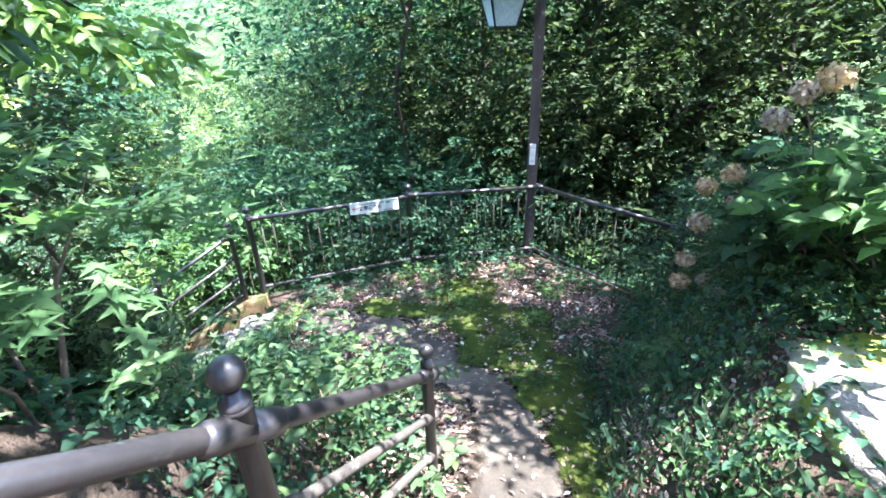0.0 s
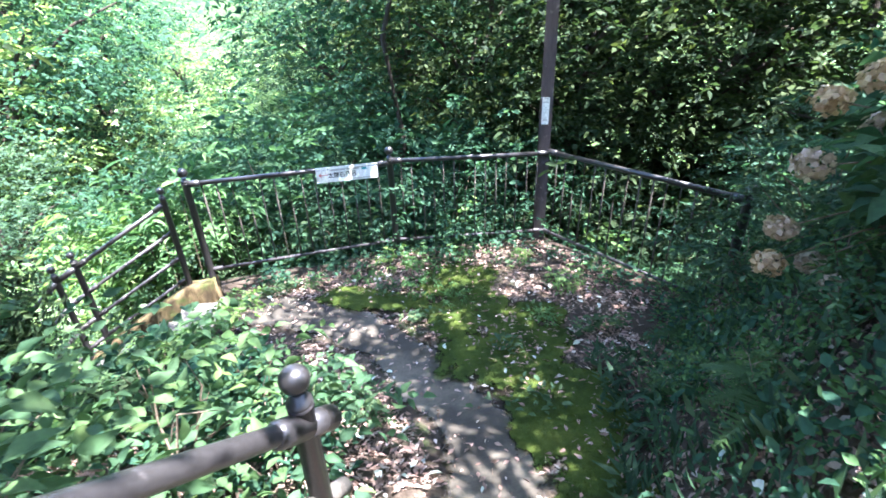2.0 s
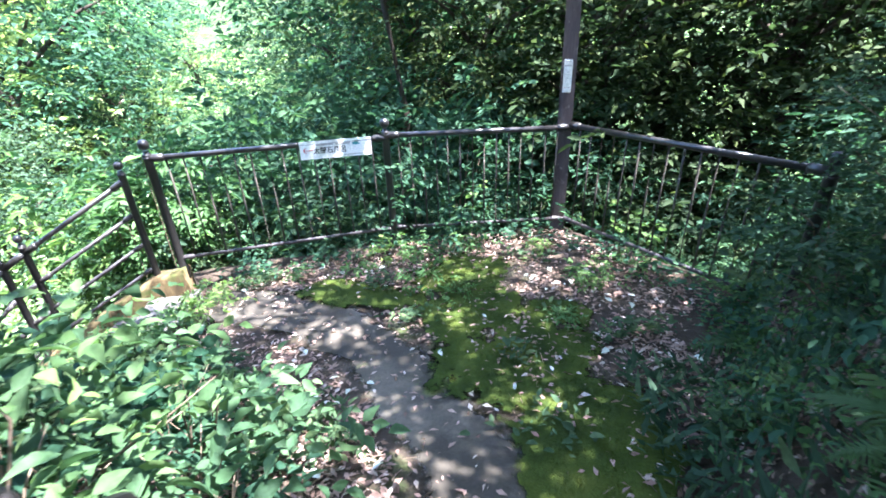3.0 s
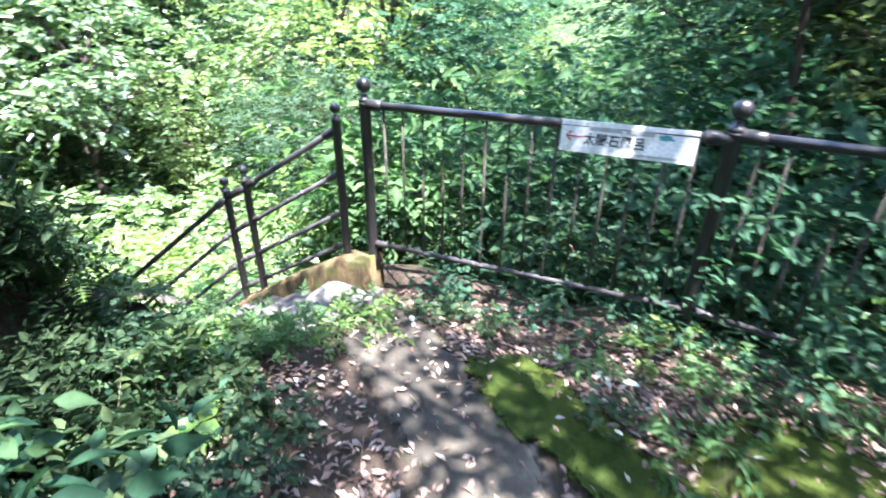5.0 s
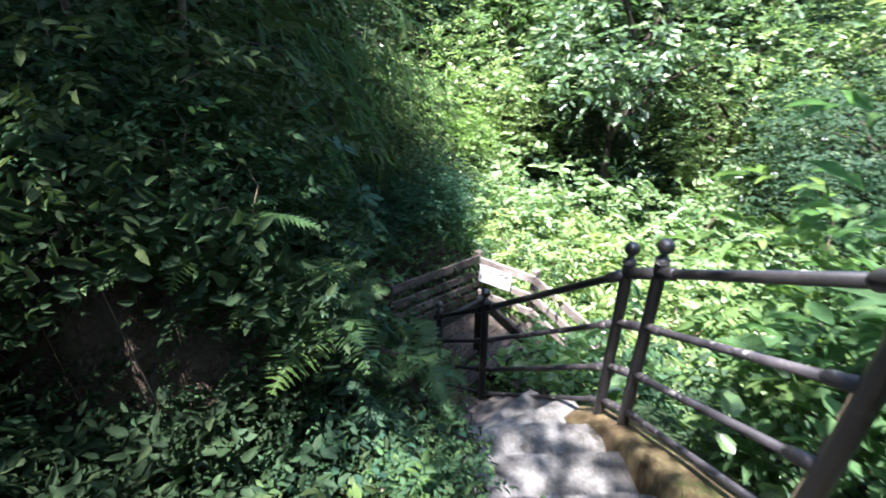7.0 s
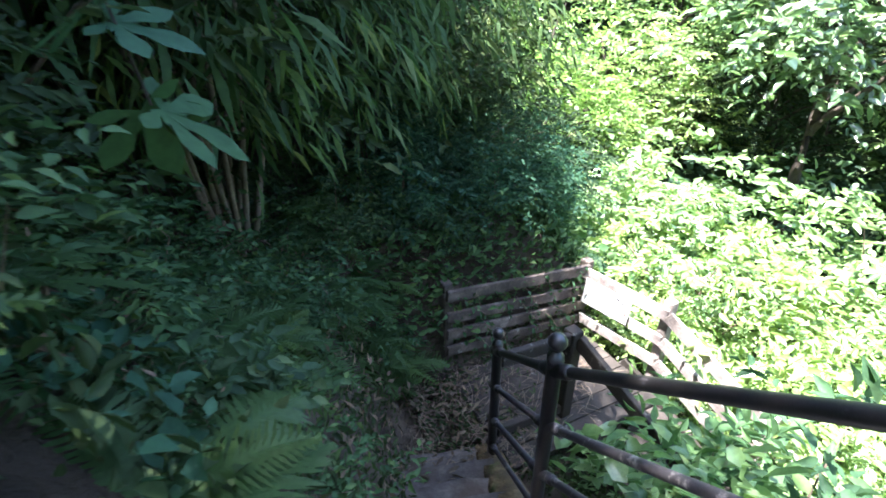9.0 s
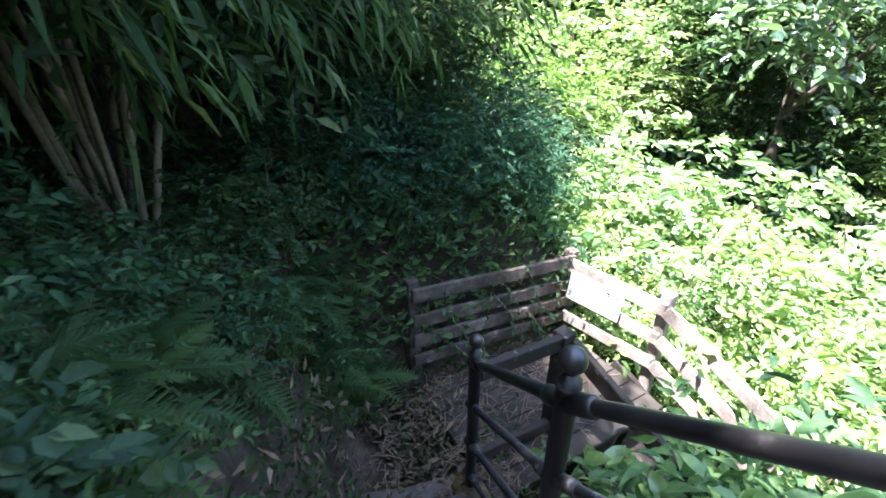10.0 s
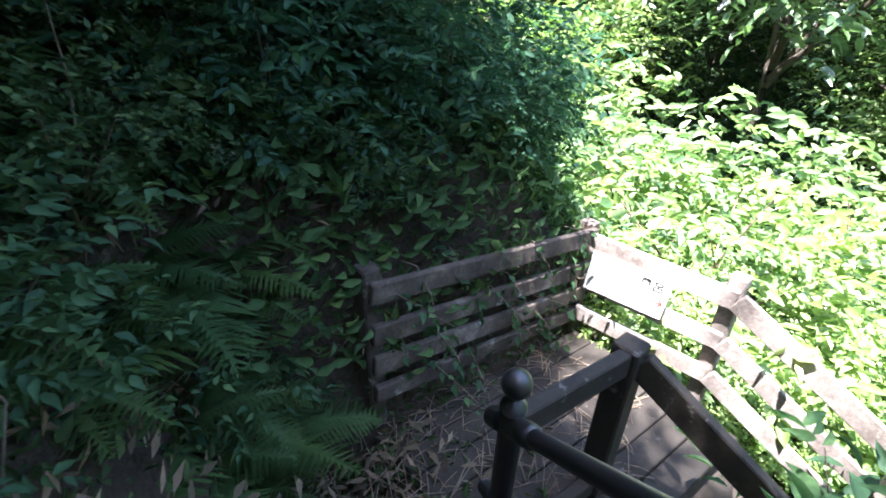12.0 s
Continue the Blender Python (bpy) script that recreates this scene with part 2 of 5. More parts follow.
def lathe(bm, base, profile, seg=16):
    """A turned piece about the vertical through base; profile: (radius, height)."""
    rings = []
    for r, h in profile:
        rings.append([bm.verts.new((base[0] + r * math.cos(2 * math.pi * k / seg), base[1] + r * math.sin(2 * math.pi * k / seg), base[2] + h))
                      for k in range(seg)])
    for a, b in zip(rings, rings[1:]):
        for k in range(seg):
            f = bm.faces.new((a[k], a[(k + 1) % seg], b[(k + 1) % seg], b[k]))
            f.smooth = True
    bm.faces.new(rings[0][::-1])
    bm.faces.new(rings[-1])
    return bm


def beam(bm, a, b, width, height, bevel=0.004, up=(0, 0, 1)):
    """A squared timber from a to b, width across and height along up, with eased edges."""
    a, b = Vector(a), Vector(b)
    d = (b - a).normalized()
    s = d.cross(Vector(up)).normalized()
    u = s.cross(d)
    verts = []
    for p in (a, b):
        for i, j in ((-1, -1), (1, -1), (1, 1), (-1, 1)):
            verts.append(bm.verts.new(p + s * (i * width / 2) + u * (j * height / 2)))
    faces = [(3, 2, 1, 0), (4, 5, 6, 7), (0, 1, 5, 4), (1, 2, 6, 5), (2, 3, 7, 6), (3, 0, 4, 7)]
    made = [bm.faces.new([verts[i] for i in f]) for f in faces]
    if bevel:
        edges = list({e for f in made for e in f.edges})
        bmesh.ops.bevel(bm, geom=edges, offset=bevel, segments=1, affect="EDGES")
    return bm


# ---- the lie of the land ----
ROUTE = [(0.5, -3.0, 3.7), (0.5, -1.5, 2.95), (0.5, 0.7, 1.75), (0.5, 2.0, 0.95), (0.45, 2.6, 0.66), (0.35, 3.5, 0.40), (-0.1, 4.5, 0.16),
         (-0.9, 4.95, 0.04), (-2.2, 4.95, -0.02), (-2.52, 5.02, -0.08), (-2.70, 4.99, -0.32), (-3.72, 4.50, -0.86), (-3.85, 4.36, -1.0), (-4.22, 3.62, -1.75),
         (-4.82, 2.93, -2.3), (-5.6, 2.8, -2.2), (-6.4, 3.1, -2.3), (-6.4, 4.5, -3.1)]
RIM = [(3.5, 4.2, 0.6), (2.4, 5.0, 0.3), (1.77, 5.64, 0.22), (0.55, 6.94, 0.10), (-1.1, 6.43, 0.06), (-2.88, 5.44, 0.06), (-3.10, 5.36, 0.0), (-3.95, 4.93, -0.60),
       (-4.12, 4.80, -0.72), (-4.66, 3.90, -1.52), (-5.2, 3.3, -2.15), (-5.75, 3.5, -2.3), (-5.7, 5.5, -3.6)]


def along(line, x, y):
    """Distance of each place from a line in the plan, the line's height at the nearest point, and the side (left positive)."""
    best = np.full(x.shape, 1e9)
    height, side = np.zeros(x.shape), np.zeros(x.shape)
    for (ax, ay, az), (bx, by, bz) in zip(line, line[1:]):
        dx, dy = bx - ax, by - ay
        s = np.clip(((x - ax) * dx + (y - ay) * dy) / (dx * dx + dy * dy), 0, 1)
        px, py = x - ax - s * dx, y - ay - s * dy
        d = np.hypot(px, py)
        near = d < best
        best = np.where(near, d, best)
        height = np.where(near, az + s * (bz - az), height)
        side = np.where(near, np.sign(dx * (y - ay) - dy * (x - ax)), side)
    return best, height, side


def step01(a, b, v):
    t = np.clip((v - a) / (b - a), 0, 1)
    return t * t * (3 - 2 * t)


def ground_height(x, y):
    x, y = np.asarray(x, float), np.asarray(y, float)
    total, weight, d_route = 0.0, 0.0, np.full(x.shape, 1e9)
    for a, b in zip(ROUTE, ROUTE[1:]):
        d, h, _ = along([a, b], x, y)
        w = 1.0 / (d + 0.06) ** 5
        total, weight, d_route = total + w * h, weight + w, np.minimum(d_route, d)
    z = total / weight
    # the bank above the lower stairs
    d_low, h_low, s_low = along(ROUTE[8:16], x, y)
    bank = np.minimum(3.2 * np.maximum(d_low - 0.18, 0), 1.15 + 0.85 * np.maximum(d_low - 0.54, 0))
    bank = np.minimum(bank, 2.4 + 0.3 * d_low) * (0.12 + 0.88 * step01(-0.2, -1.45, h_low)) * step01(-2.0, -2.9, x)
    behind = -0.38 * (x + 5.62) - 0.925 * (y - 2.39)
    foot = step01(-4.5, -5.2, x)
    bank = bank * ((1 - foot) * (s_low > 0) + foot * step01(-0.12, 0.25, behind) * step01(-7.8, -6.1, x - 0.5 * np.minimum(y - 2.5, 0)))
    d_up = np.maximum(3.6 - y, 0) * step01(-0.3, -1.2, x) * step01(-3.6, -2.4, x)
    z = z + bank + 0.55 * np.minimum(d_up, 4)
    # the bank east of the upper path
    toe = 0.98 + 0.95 * step01(2.9, 5.6, y)
    east = np.maximum(x - toe, 0)
    z = z + np.minimum(1.35 * east, 0.75 + 0.4 * east) * step01(7.0, 5.2, y)
    # a level ledge above the path, where the flat boulder lies
    ledge = step01(1.30, 1.55, x) * step01(3.3, 2.7, x) * step01(1.0, 1.4, y) * step01(3.0, 2.65, y)
    z = z + (np.minimum(z, 1.70) - z) * ledge
    # the fall beyond the fence
    d_rim, h_rim, s_rim = along(RIM, x, y)
    steep = 0.62 - 0.36 * step01(-3.6, -6.5, x)
    fall = h_rim - steep * np.minimum(d_rim, 3.0) - 0.5 * steep * np.maximum(d_rim - 3.0, 0)
    fall = np.maximum(fall, -7.0)
    outside = (s_rim < 0)
    over = np.maximum(step01(-6.95, -8.6, x), step01(4.8, 6.4, y) * step01(-3.9, -4.4, x))
    z = np.where(outside, np.where(d_rim < 0.25, z + (fall - z) * d_rim / 0.25, fall), z + (fall + bank - z) * over)
    # far slopes across the valley
    far = 0.55 * np.maximum(-13 - x, 0) + 0.5 * np.maximum(y - 17, 0) + 0.35 * np.maximum(-6 - y, 0) + 0.3 * np.maximum(x - 8, 0)
    # the valley's open mouth to the north-west
    way = np.degrees(np.arctan2(y - 0.7, x - 0.4))
    far = far * (1 - 0.5 * step01(113, 119, way) * step01(137, 130, way))
    return np.clip(z + np.minimum(far, 22), -8, 30)


def ground_at(x, y):
    return float(ground_height(np.array([x]), np.array([y]))[0])


def spaced(lo, a, b, hi, fine, growth):
    """Grid lines: even between a and b, ever wider towards lo and hi."""
    mid = list(np.arange(a, b + fine / 2, fine))
    left, right, s = [], [], fine
    v = a
    while v > lo:
        s *= growth
        v -= s
        left.append(v)
    v, s = b, fine
    while v < hi:
        s *= growth
        v += s
        right.append(v)
    return np.array(left[::-1] + mid + right)


def build_ground():
    gx, gy = spaced(-400, -8.5, 3.5, 400, 0.11, 1.12), spaced(-400, -1.5, 9.0, 400, 0.11, 1.12)
    X, Y = np.meshgrid(gx, gy)
    Z = ground_height(X, Y)
    d, _, _ = along(ROUTE, X, Y)
    rough = np.array([noise.noise(Vector((a * 2.3, b * 2.3, 0.0))) + 0.5 * noise.noise(Vector((a * 6, b * 6, 3.0))) for a, b in zip(X.ravel(), Y.ravel())]).reshape(X.shape)
    Z = Z + rough * (0.012 + 0.05 * step01(0.5, 1.2, d))
    ny, nx = X.shape
    idx = np.arange(nx * ny).reshape(ny, nx)
    quads = np.stack([idx[:-1, :-1], idx[:-1, 1:], idx[1:, 1:], idx[1:, :-1]], -1).reshape(-1, 4)
    me = bpy.data.meshes.new("ground")
    me.from_pydata(np.stack([X, Y, Z], -1).reshape(-1, 3).tolist(), [], quads.tolist())
    me.materials.append(M_SOIL)
    me.materials.append(M_UNDER)
    cx, cy = X[:-1, :-1] + 0.05, Y[:-1, :-1] + 0.05
    away = along(ROUTE, cx, cy)[0]
    rim, _, out = along(RIM, cx, cy)
    me.polygons.foreach_set("material_index", ((away > 4.0) | ((out < 0) & (rim > 0.4))).astype(int).ravel())
    ob = smooth(new("ground", me))
    tagged(ob, "brown forest soil with damp mossy patches under fallen leaves", "ground", kind="structure")


build_ground()


# ---- paths, steps and kerb ----
def ribbon(name, line, half, mat, label, category, lift=0.014, wobble=0.10, cell=0.06, thick=0.02):
    """A slab along a line in the plan, lying on the ground, with an uneven edge."""
    bm = bmesh.new()
    pts = []
    for (ax, ay), (bx, by) in zip(line, line[1:]):
        n = max(2, int(math.hypot(bx - ax, by - ay) / cell))
        pts += [(ax + (bx - ax) * k / n, ay + (by - ay) * k / n) for k in range(n)]
    pts.append(line[-1])
    P = np.array(pts)
    for _ in range(8):
        P[1:-1] = 0.5 * P[1:-1] + 0.25 * (P[:-2] + P[2:])
    T = np.gradient(P, axis=0)
    T /= np.linalg.norm(T, axis=1)[:, None]
    N = np.stack([-T[:, 1], T[:, 0]], 1)
    cols = 14
    grid = []
    for i, (p, n) in enumerate(zip(P, N)):
        left = half + wobble * noise.noise(Vector((p[0] * 2.5, p[1] * 2.5, 1.0))) + 0.3 * wobble * noise.noise(Vector((p[0] * 12, p[1] * 12, 2.0)))
        right = half + wobble * noise.noise(Vector((p[0] * 2.5, p[1] * 2.5, 7.0))) + 0.3 * wobble * noise.noise(Vector((p[0] * 12, p[1] * 12, 8.0)))
        row = []
        for k in range(cols + 1):
            u = -right + (left + right) * k / cols
            q = p + n * u
            edge = min(k, cols - k)
            z = ground_at(q[0], q[1]) + (lift if edge else lift - thick) + 0.006 * noise.noise(Vector((q[0] * 4, q[1] * 4, 0)))
            row.append(bm.verts.new((q[0], q[1], z)))
        grid.append(row)
    for a, b in zip(grid, grid[1:]):
        for k in range(cols):
            bm.faces.new((a[k], b[k], b[k + 1], a[k + 1]))
    bmesh.ops.recalc_face_normals(bm, faces=bm.faces)
    ob = smooth(part(name, bm, mat))
    cover = ob.data.attributes.new("cover", "FLOAT", "POINT")
    cover.data.foreach_set("value", [min(1.0, 0.05 + 0.24 * min(k % (cols + 1), cols - k % (cols + 1))) for k in range(len(ob.data.vertices))])
    if ob.data.polygons[0].normal.z < 0:
        ob.data.flip_normals()
    return tagged(ob, label, category, kind="structure")


ribbon("path", [(0.5, -2.5), (0.5, 0.7), (0.5, 2.0), (0.45, 2.7), (0.36, 3.4), (-0.02, 3.95), (-0.52, 4.56), (-0.9, 4.82), (-1.3, 4.98), (-1.95, 5.1), (-2.62, 5.06)], 0.37, M_PATH_FILM,
       "damp dark concrete footpath edged with moss", "path")

STAIR = [Vector(p) for p in ((-2.58, 5.03, 0.0), (-3.70, 4.50, -0.60), (-3.83, 4.36, -0.74), (-4.20, 3.64, -1.48), (-4.78, 2.93, -2.10))]


def stair_point(z):
    """Where the middle of the stairs has come down to z, and the way down there."""
    for a, b in zip(STAIR, STAIR[1:]):
        if z >= b.z:
            s = (a.z - z) / (a.z - b.z)
            return a + (b - a) * s, Vector((b.x - a.x, b.y - a.y, 0)).normalized()
    a, b = STAIR[-2:]
    return b, Vector((b.x - a.x, b.y - a.y, 0)).normalized()


def build_stairs():
    root = thing("stone_staircase", "worn grey concrete steps winding down the bank", "stairs", at=(-2.8, 4.95, -0.1))
    inv = Matrix.Translation((2.8, -4.95, 0.1))
    count = 14
    for k in range(count):
        z0, z1 = -2.1 * k / count, -2.1 * (k + 1) / count
        p, d = stair_point(z0)
        q, e = stair_point(z1)
        d = ((q - p) * Vector((1, 1, 0))).normalized() if k else d
        side = Vector((-d.y, d.x, 0))
        run = ((q - p) * Vector((1, 1, 0))).length + 0.13
        bm = bmesh.new()
        half = 0.46
        steps_u, steps_v = 8, 5
        top = []
        for i in range(steps_u + 1):
            row = []
            for j in range(steps_v + 1):
                u, v = -half + 2 * half * i / steps_u, run * j / steps_v
                w = noise.noise(Vector((u * 5 + k * 7, v * 6, 1.5)))
                v += 0.02 * w * (j == steps_v)
                c = p + side * u + d * v
                worn = -0.018 * (j == steps_v) + 0.008 * w
                row.append(bm.verts.new((c.x, c.y, z1 + 0.0 + worn)))
            top.append(row)
        for a, b in zip(top, top[1:]):
            for j in range(steps_v):
                bm.faces.new((a[j], b[j], b[j + 1], a[j + 1]))
        rim = [r[0] for r in top] + top[-1][1:] + [r[-1] for r in top[-2::-1]] + top[0][-2:0:-1]
        low = [bm.verts.new((v.co.x, v.co.y, z1 - 0.24)) for v in rim]
        for a in range(len(rim)):
            b = (a + 1) % len(rim)
            bm.faces.new((rim[a], low[a], low[b], rim[b]))
        bmesh.ops.recalc_face_normals(bm, faces=bm.faces)
        bmesh.ops.transform(bm, matrix=inv, verts=bm.verts)
        # From the seventh step down, the colour is darkened for earth and shade.
        part("step", bm, M_STEP if k < 6 else M_STEP_EARTH_SHADE, root)
    kerb_line = [Vector(p) for p in ((-2.84, 5.42, 0.10), (-3.09, 5.33, 0.04), (-3.50, 5.11, -0.22), (-3.91, 4.89, -0.50), (-4.05, 4.77, -0.62),
                                     (-4.32, 4.32, -1.02), (-4.58, 3.87, -1.44), (-4.87, 3.54, -1.76), (-5.16, 3.22, -2.06), (-5.24, 3.13, -2.1))]
    bm = bmesh.new()
    fine = []
    for a, b in zip(kerb_line, kerb_line[1:]):
        fine += [a + (b - a) * k / 6 for k in range(6)]
    fine.append(kerb_line[-1])
    rows = []
    for i, p in enumerate(fine):
        t = fine[min(i + 1, len(fine) - 1)] - fine[max(i - 1, 0)]
        n = Vector((-t.y, t.x, 0)).normalized()
        w = 0.018 * noise.noise(p * 4)
        rows.append([bm.verts.new(p + n * a + Vector((0, 0, h))) for a, h in
                     ((0.115 + w, -0.5), (0.105 + w, -0.03), (0.085, 0.004 + w), (0.0, 0.01 + w), (-0.08, 0.0 + w), (-0.10 - w, -0.035), (-0.11 - w, -0.6))])
    for a, b in zip(rows, rows[1:]):
        for k in range(6):
            bm.faces.new((a[k], b[k], b[k + 1], a[k + 1]))
    bm.faces.new(rows[0])
    bm.faces.new(rows[-1][::-1])
    bmesh.ops.recalc_face_normals(bm, faces=bm.faces)
    bmesh.ops.transform(bm, matrix=inv, verts=bm.verts)
    smooth(part("kerb", bm, M_KERB, root, "yellow-brown mossy concrete kerb"))


build_stairs()


# ---- iron railings ----
def ball_post(root, base, height, r=0.03, ball=0.036, off=(0, 0, 0)):
    """A round post with a flared foot, a collar and a ball finial whose centre is height above base."""
    b = Vector(base) - Vector(off)
    bm = bmesh.new()
    lathe(bm, b, [(r * 1.05, -0.12), (r * 1.05, 0.0), (r, 0.02), (r, height - ball * 2.2), (r * 1.06, height - ball * 2.15), (r * 1.06, height - ball * 1.75), (r * 0.7, height - ball * 1.6),
                  (r * 0.55, height - ball * 1.1)], 14)
    p = part("post", bm, M_IRON, root)
    bm = bmesh.new()
    bmesh.ops.create_icosphere(bm, subdivisions=3, radius=ball, matrix=Matrix.Translation(b + Vector((0, 0, height))))
    smooth(part("ball_finial", bm, M_IRON, p, "round dark ball finial"))
    bm = bmesh.new()
    lathe(bm, b + Vector((0, 0, height - ball * 3.2)), [(r * 1.01, 0.03), (r * 1.10, 0.033), (r * 1.10, 0.042), (r * 1.01, 0.046)], 14)
    part("collar", bm, M_IRON_WORN, p)


def rail(root, points, r, off, mat=M_IRON):
    bm = bmesh.new()
    pts = [Vector(p) - Vector(off) for p in points]
    tube(bm, pts, r, 12)
    # welded sleeves where the bar meets a post
    for p, q in zip(pts, pts[1:]):
        d = (q - p).normalized()
        for a, s in ((p, 1), (q, -1)):
            reach = d * s
            tube(bm, [a, a + reach * 0.115, a + reach * 0.13], [r * 1.42, r * 1.38, r * 1.02], 12)
    return part("rail", bm, mat, root)


LOWER = [Vector(p) for p in ((-3.092, 5.332, 1.101), (-3.914, 4.888, 0.565), (-4.054, 4.760, 0.458), (-4.578, 3.870, -0.340), (-5.156, 3.224, -0.989))]


def build_lower_railing():
    off = Vector((-3.092, 5.332, 0.0))
    root = thing("stair_railing", "black-painted iron stair railing with ball finials and four sloping bars", "railing", at=off)
    for p in LOWER:
        ball_post(root, (p.x, p.y, p.z - 1.10), 1.10, off=off)
    for drop, r in ((0.135, 0.021), (0.43, 0.017), (0.72, 0.017), (0.97, 0.015)):
        line = [p - Vector((0, 0, drop)) for p in LOWER]
        last = (line[-1] - line[-2]).normalized()
        rail(root, [*line, line[-1] + last * 0.10], r, off, M_IRON if drop < 0.4 else M_IRON_WORN)


build_lower_railing()
UPPER = [Vector(p) for p in ((-0.36, 0.00, 3.72), (-0.192, 1.336, 2.627), (-0.059, 2.485, 1.772))]


def build_upper_railing():
    off = Vector((-0.059, 2.485, 0.6))
    root = thing("path_railing", "scuffed black iron handrail with ball finials beside the sloping path", "railing", at=off)
    for p in UPPER:
        ball_post(root, (p.x, p.y, p.z - 1.10), 1.10, off=off, r=0.031, ball=0.038)
    for drop, r in ((0.155, 0.026), (0.45, 0.020), (0.74, 0.020), (0.98, 0.016)):
        line = [p - Vector((0, 0, drop)) for p in UPPER]
        last = (line[-1] - line[-2]).normalized()
        rail(root, [*line, line[-1] + last * 0.13], r, off, M_IRON if drop < 0.4 else M_BALUSTER)


build_upper_railing()


def build_fence():
    off = Vector((-2.88, 5.44, 0.1))
    root = thing("iron_fence", "black iron fence with thin rusty balusters round the terrace", "fence", at=off)
    A, B, P, E = (Vector(v) for v in ((-2.88, 5.44, 0.10), (-1.102, 6.427, 0.10), (0.60, 6.90, 0.12), (1.83, 5.58, 0.20)))
    E2 = Vector((2.05, 5.34, 0.22))
    for p in (A, B, E2):
        ball_post(root, p, 1.156 if p.z < 0.2 else 1.1, 0.036, 0.046, off)
    stretches = ((A, B, 15), (B, P, 15), (P, E2, 16))
    for a, b, n in stretches:
        t0, t1 = Vector((0, 0, 1.04)), Vector((0, 0, 1.02))
        rail(root, [a + t0, b + t1], 0.025, off)
        rail(root, [a + Vector((0, 0, 0.085)), b + Vector((0, 0, 0.085))], 0.017, off, M_IRON_WORN)
        for k in range(1, n):
            c = a + (b - a) * (k / n)
            bm = bmesh.new()
            lean = Vector((0.004 * math.sin(k * 2.1), 0.004 * math.cos(k * 1.7), 0))
            tube(bm, [c - off + Vector((0, 0, 0.085)), c - off + lean + Vector((0, 0, 0.55)), c - off + Vector((0, 0, 1.03))], 0.0085, 7)
            part("baluster", bm, M_BALUSTER, root)


build_fence()


# ---- signs ----
def lettering(name, body, size, mat, parent, m, squash=1.0):
    cu = bpy.data.curves.new(name, "FONT")
    cu.body, cu.size, cu.extrude, cu.resolution_u = body, size, 0.0006, 3
    cu.offset = 0.0012
    cu.align_x, cu.align_y = "CENTER", "CENTER"
    tmp = bpy.data.objects.new(name, cu)
    scene.collection.objects.link(tmp)
    me = bpy.data.meshes.new_from_object(tmp.evaluated_get(bpy.context.evaluated_depsgraph_get()))
    bpy.data.objects.remove(tmp)
    me.materials.append(mat)
    ob = new(name, me)
    ob.parent = parent
    ob.matrix_local = m @ Matrix.Diagonal((squash, 1, 1, 1))
    return ob


def plate(name, x0, x1, y0, y1, z, thick, mat, parent, label=""):
    bm = bmesh.new()
    beam(bm, ((x0 + x1) / 2, y0, z), ((x0 + x1) / 2, y1, z), x1 - x0, thick, min(0.0006, thick * 0.3))
    return part(name, bm, mat, parent, label)


def arrow(parent, x, y, length, z, m=None):
    bm = bmesh.new()
    s = 1 if length > 0 else -1
    tip = Vector((x, y, z))
    for q in ((x - length, y, z), (x - s * 0.028, y + 0.026, z), (x - s * 0.028, y - 0.026, z)):
        beam(bm, tip, q, 0.007, 0.001, 0.0)
    return part("arrow", bm, M_RED, parent, "red painted arrow")


def build_signs():
    # on the iron fence: u along the board, v up, w out of the face
    left, right = Vector((-1.81, 6.055, 1.075)), Vector((-1.235, 6.375, 1.065))
    mid, u = (left + right) / 2, (right - left).normalized()
    w = Vector((u.y, -u.x, 0)).normalized()
    mid = mid + w * 0.040
    v = w.cross(u)
    m = Matrix.Translation(mid) @ Matrix((u, v, w)).transposed().to_4x4()
    board = thing("direction_sign", "white signboard with red arrow and black lettering wired to the fence", "sign")
    board.matrix_world = m
    plate("board", -0.325, 0.325, -0.082, 0.082, 0, 0.006, M_WHITE, board)
    arrow(board, -0.295, 0.0, -0.085, 0.0045)
    lettering("lettering", "太閤石風呂", 0.066, M_BLACK, board, Matrix.Translation((-0.055, -0.012, 0.0035)), 0.92)
    for x0, x1, y0, y1 in ((-0.18, -0.02, 0.036, 0.056), (0.0, 0.13, 0.034, 0.058), (0.06, 0.25, -0.070, -0.058)):
        plate("print_bar", x0, x1, y0, y1, 0.0040, 0.001, M_GREYINK, board)
    bm = bmesh.new()
    for a in range(5):
        c = Vector((0.185, 0.035, 0.0042)) + Vector((0.018 * math.cos(a * 1.3), 0.011 * math.sin(a * 1.3), 0))
        beam(bm, c - Vector((0.018, 0, 0)), c + Vector((0.018, 0.004 * (a - 2), 0)), 0.012, 0.001, 0.0)
    part("emblem", bm, M_TEAL, board, "small teal printed emblem")
    for x in (-0.2, 0.2):
        bm = bmesh.new()
        tube(bm, [(x, 0.06, 0.004), (x + 0.004, 0.085, 0.0), (x, 0.075, -0.03)], 0.0015, 5)
        part("wire", bm, M_IRON_WORN, board)


build_signs()


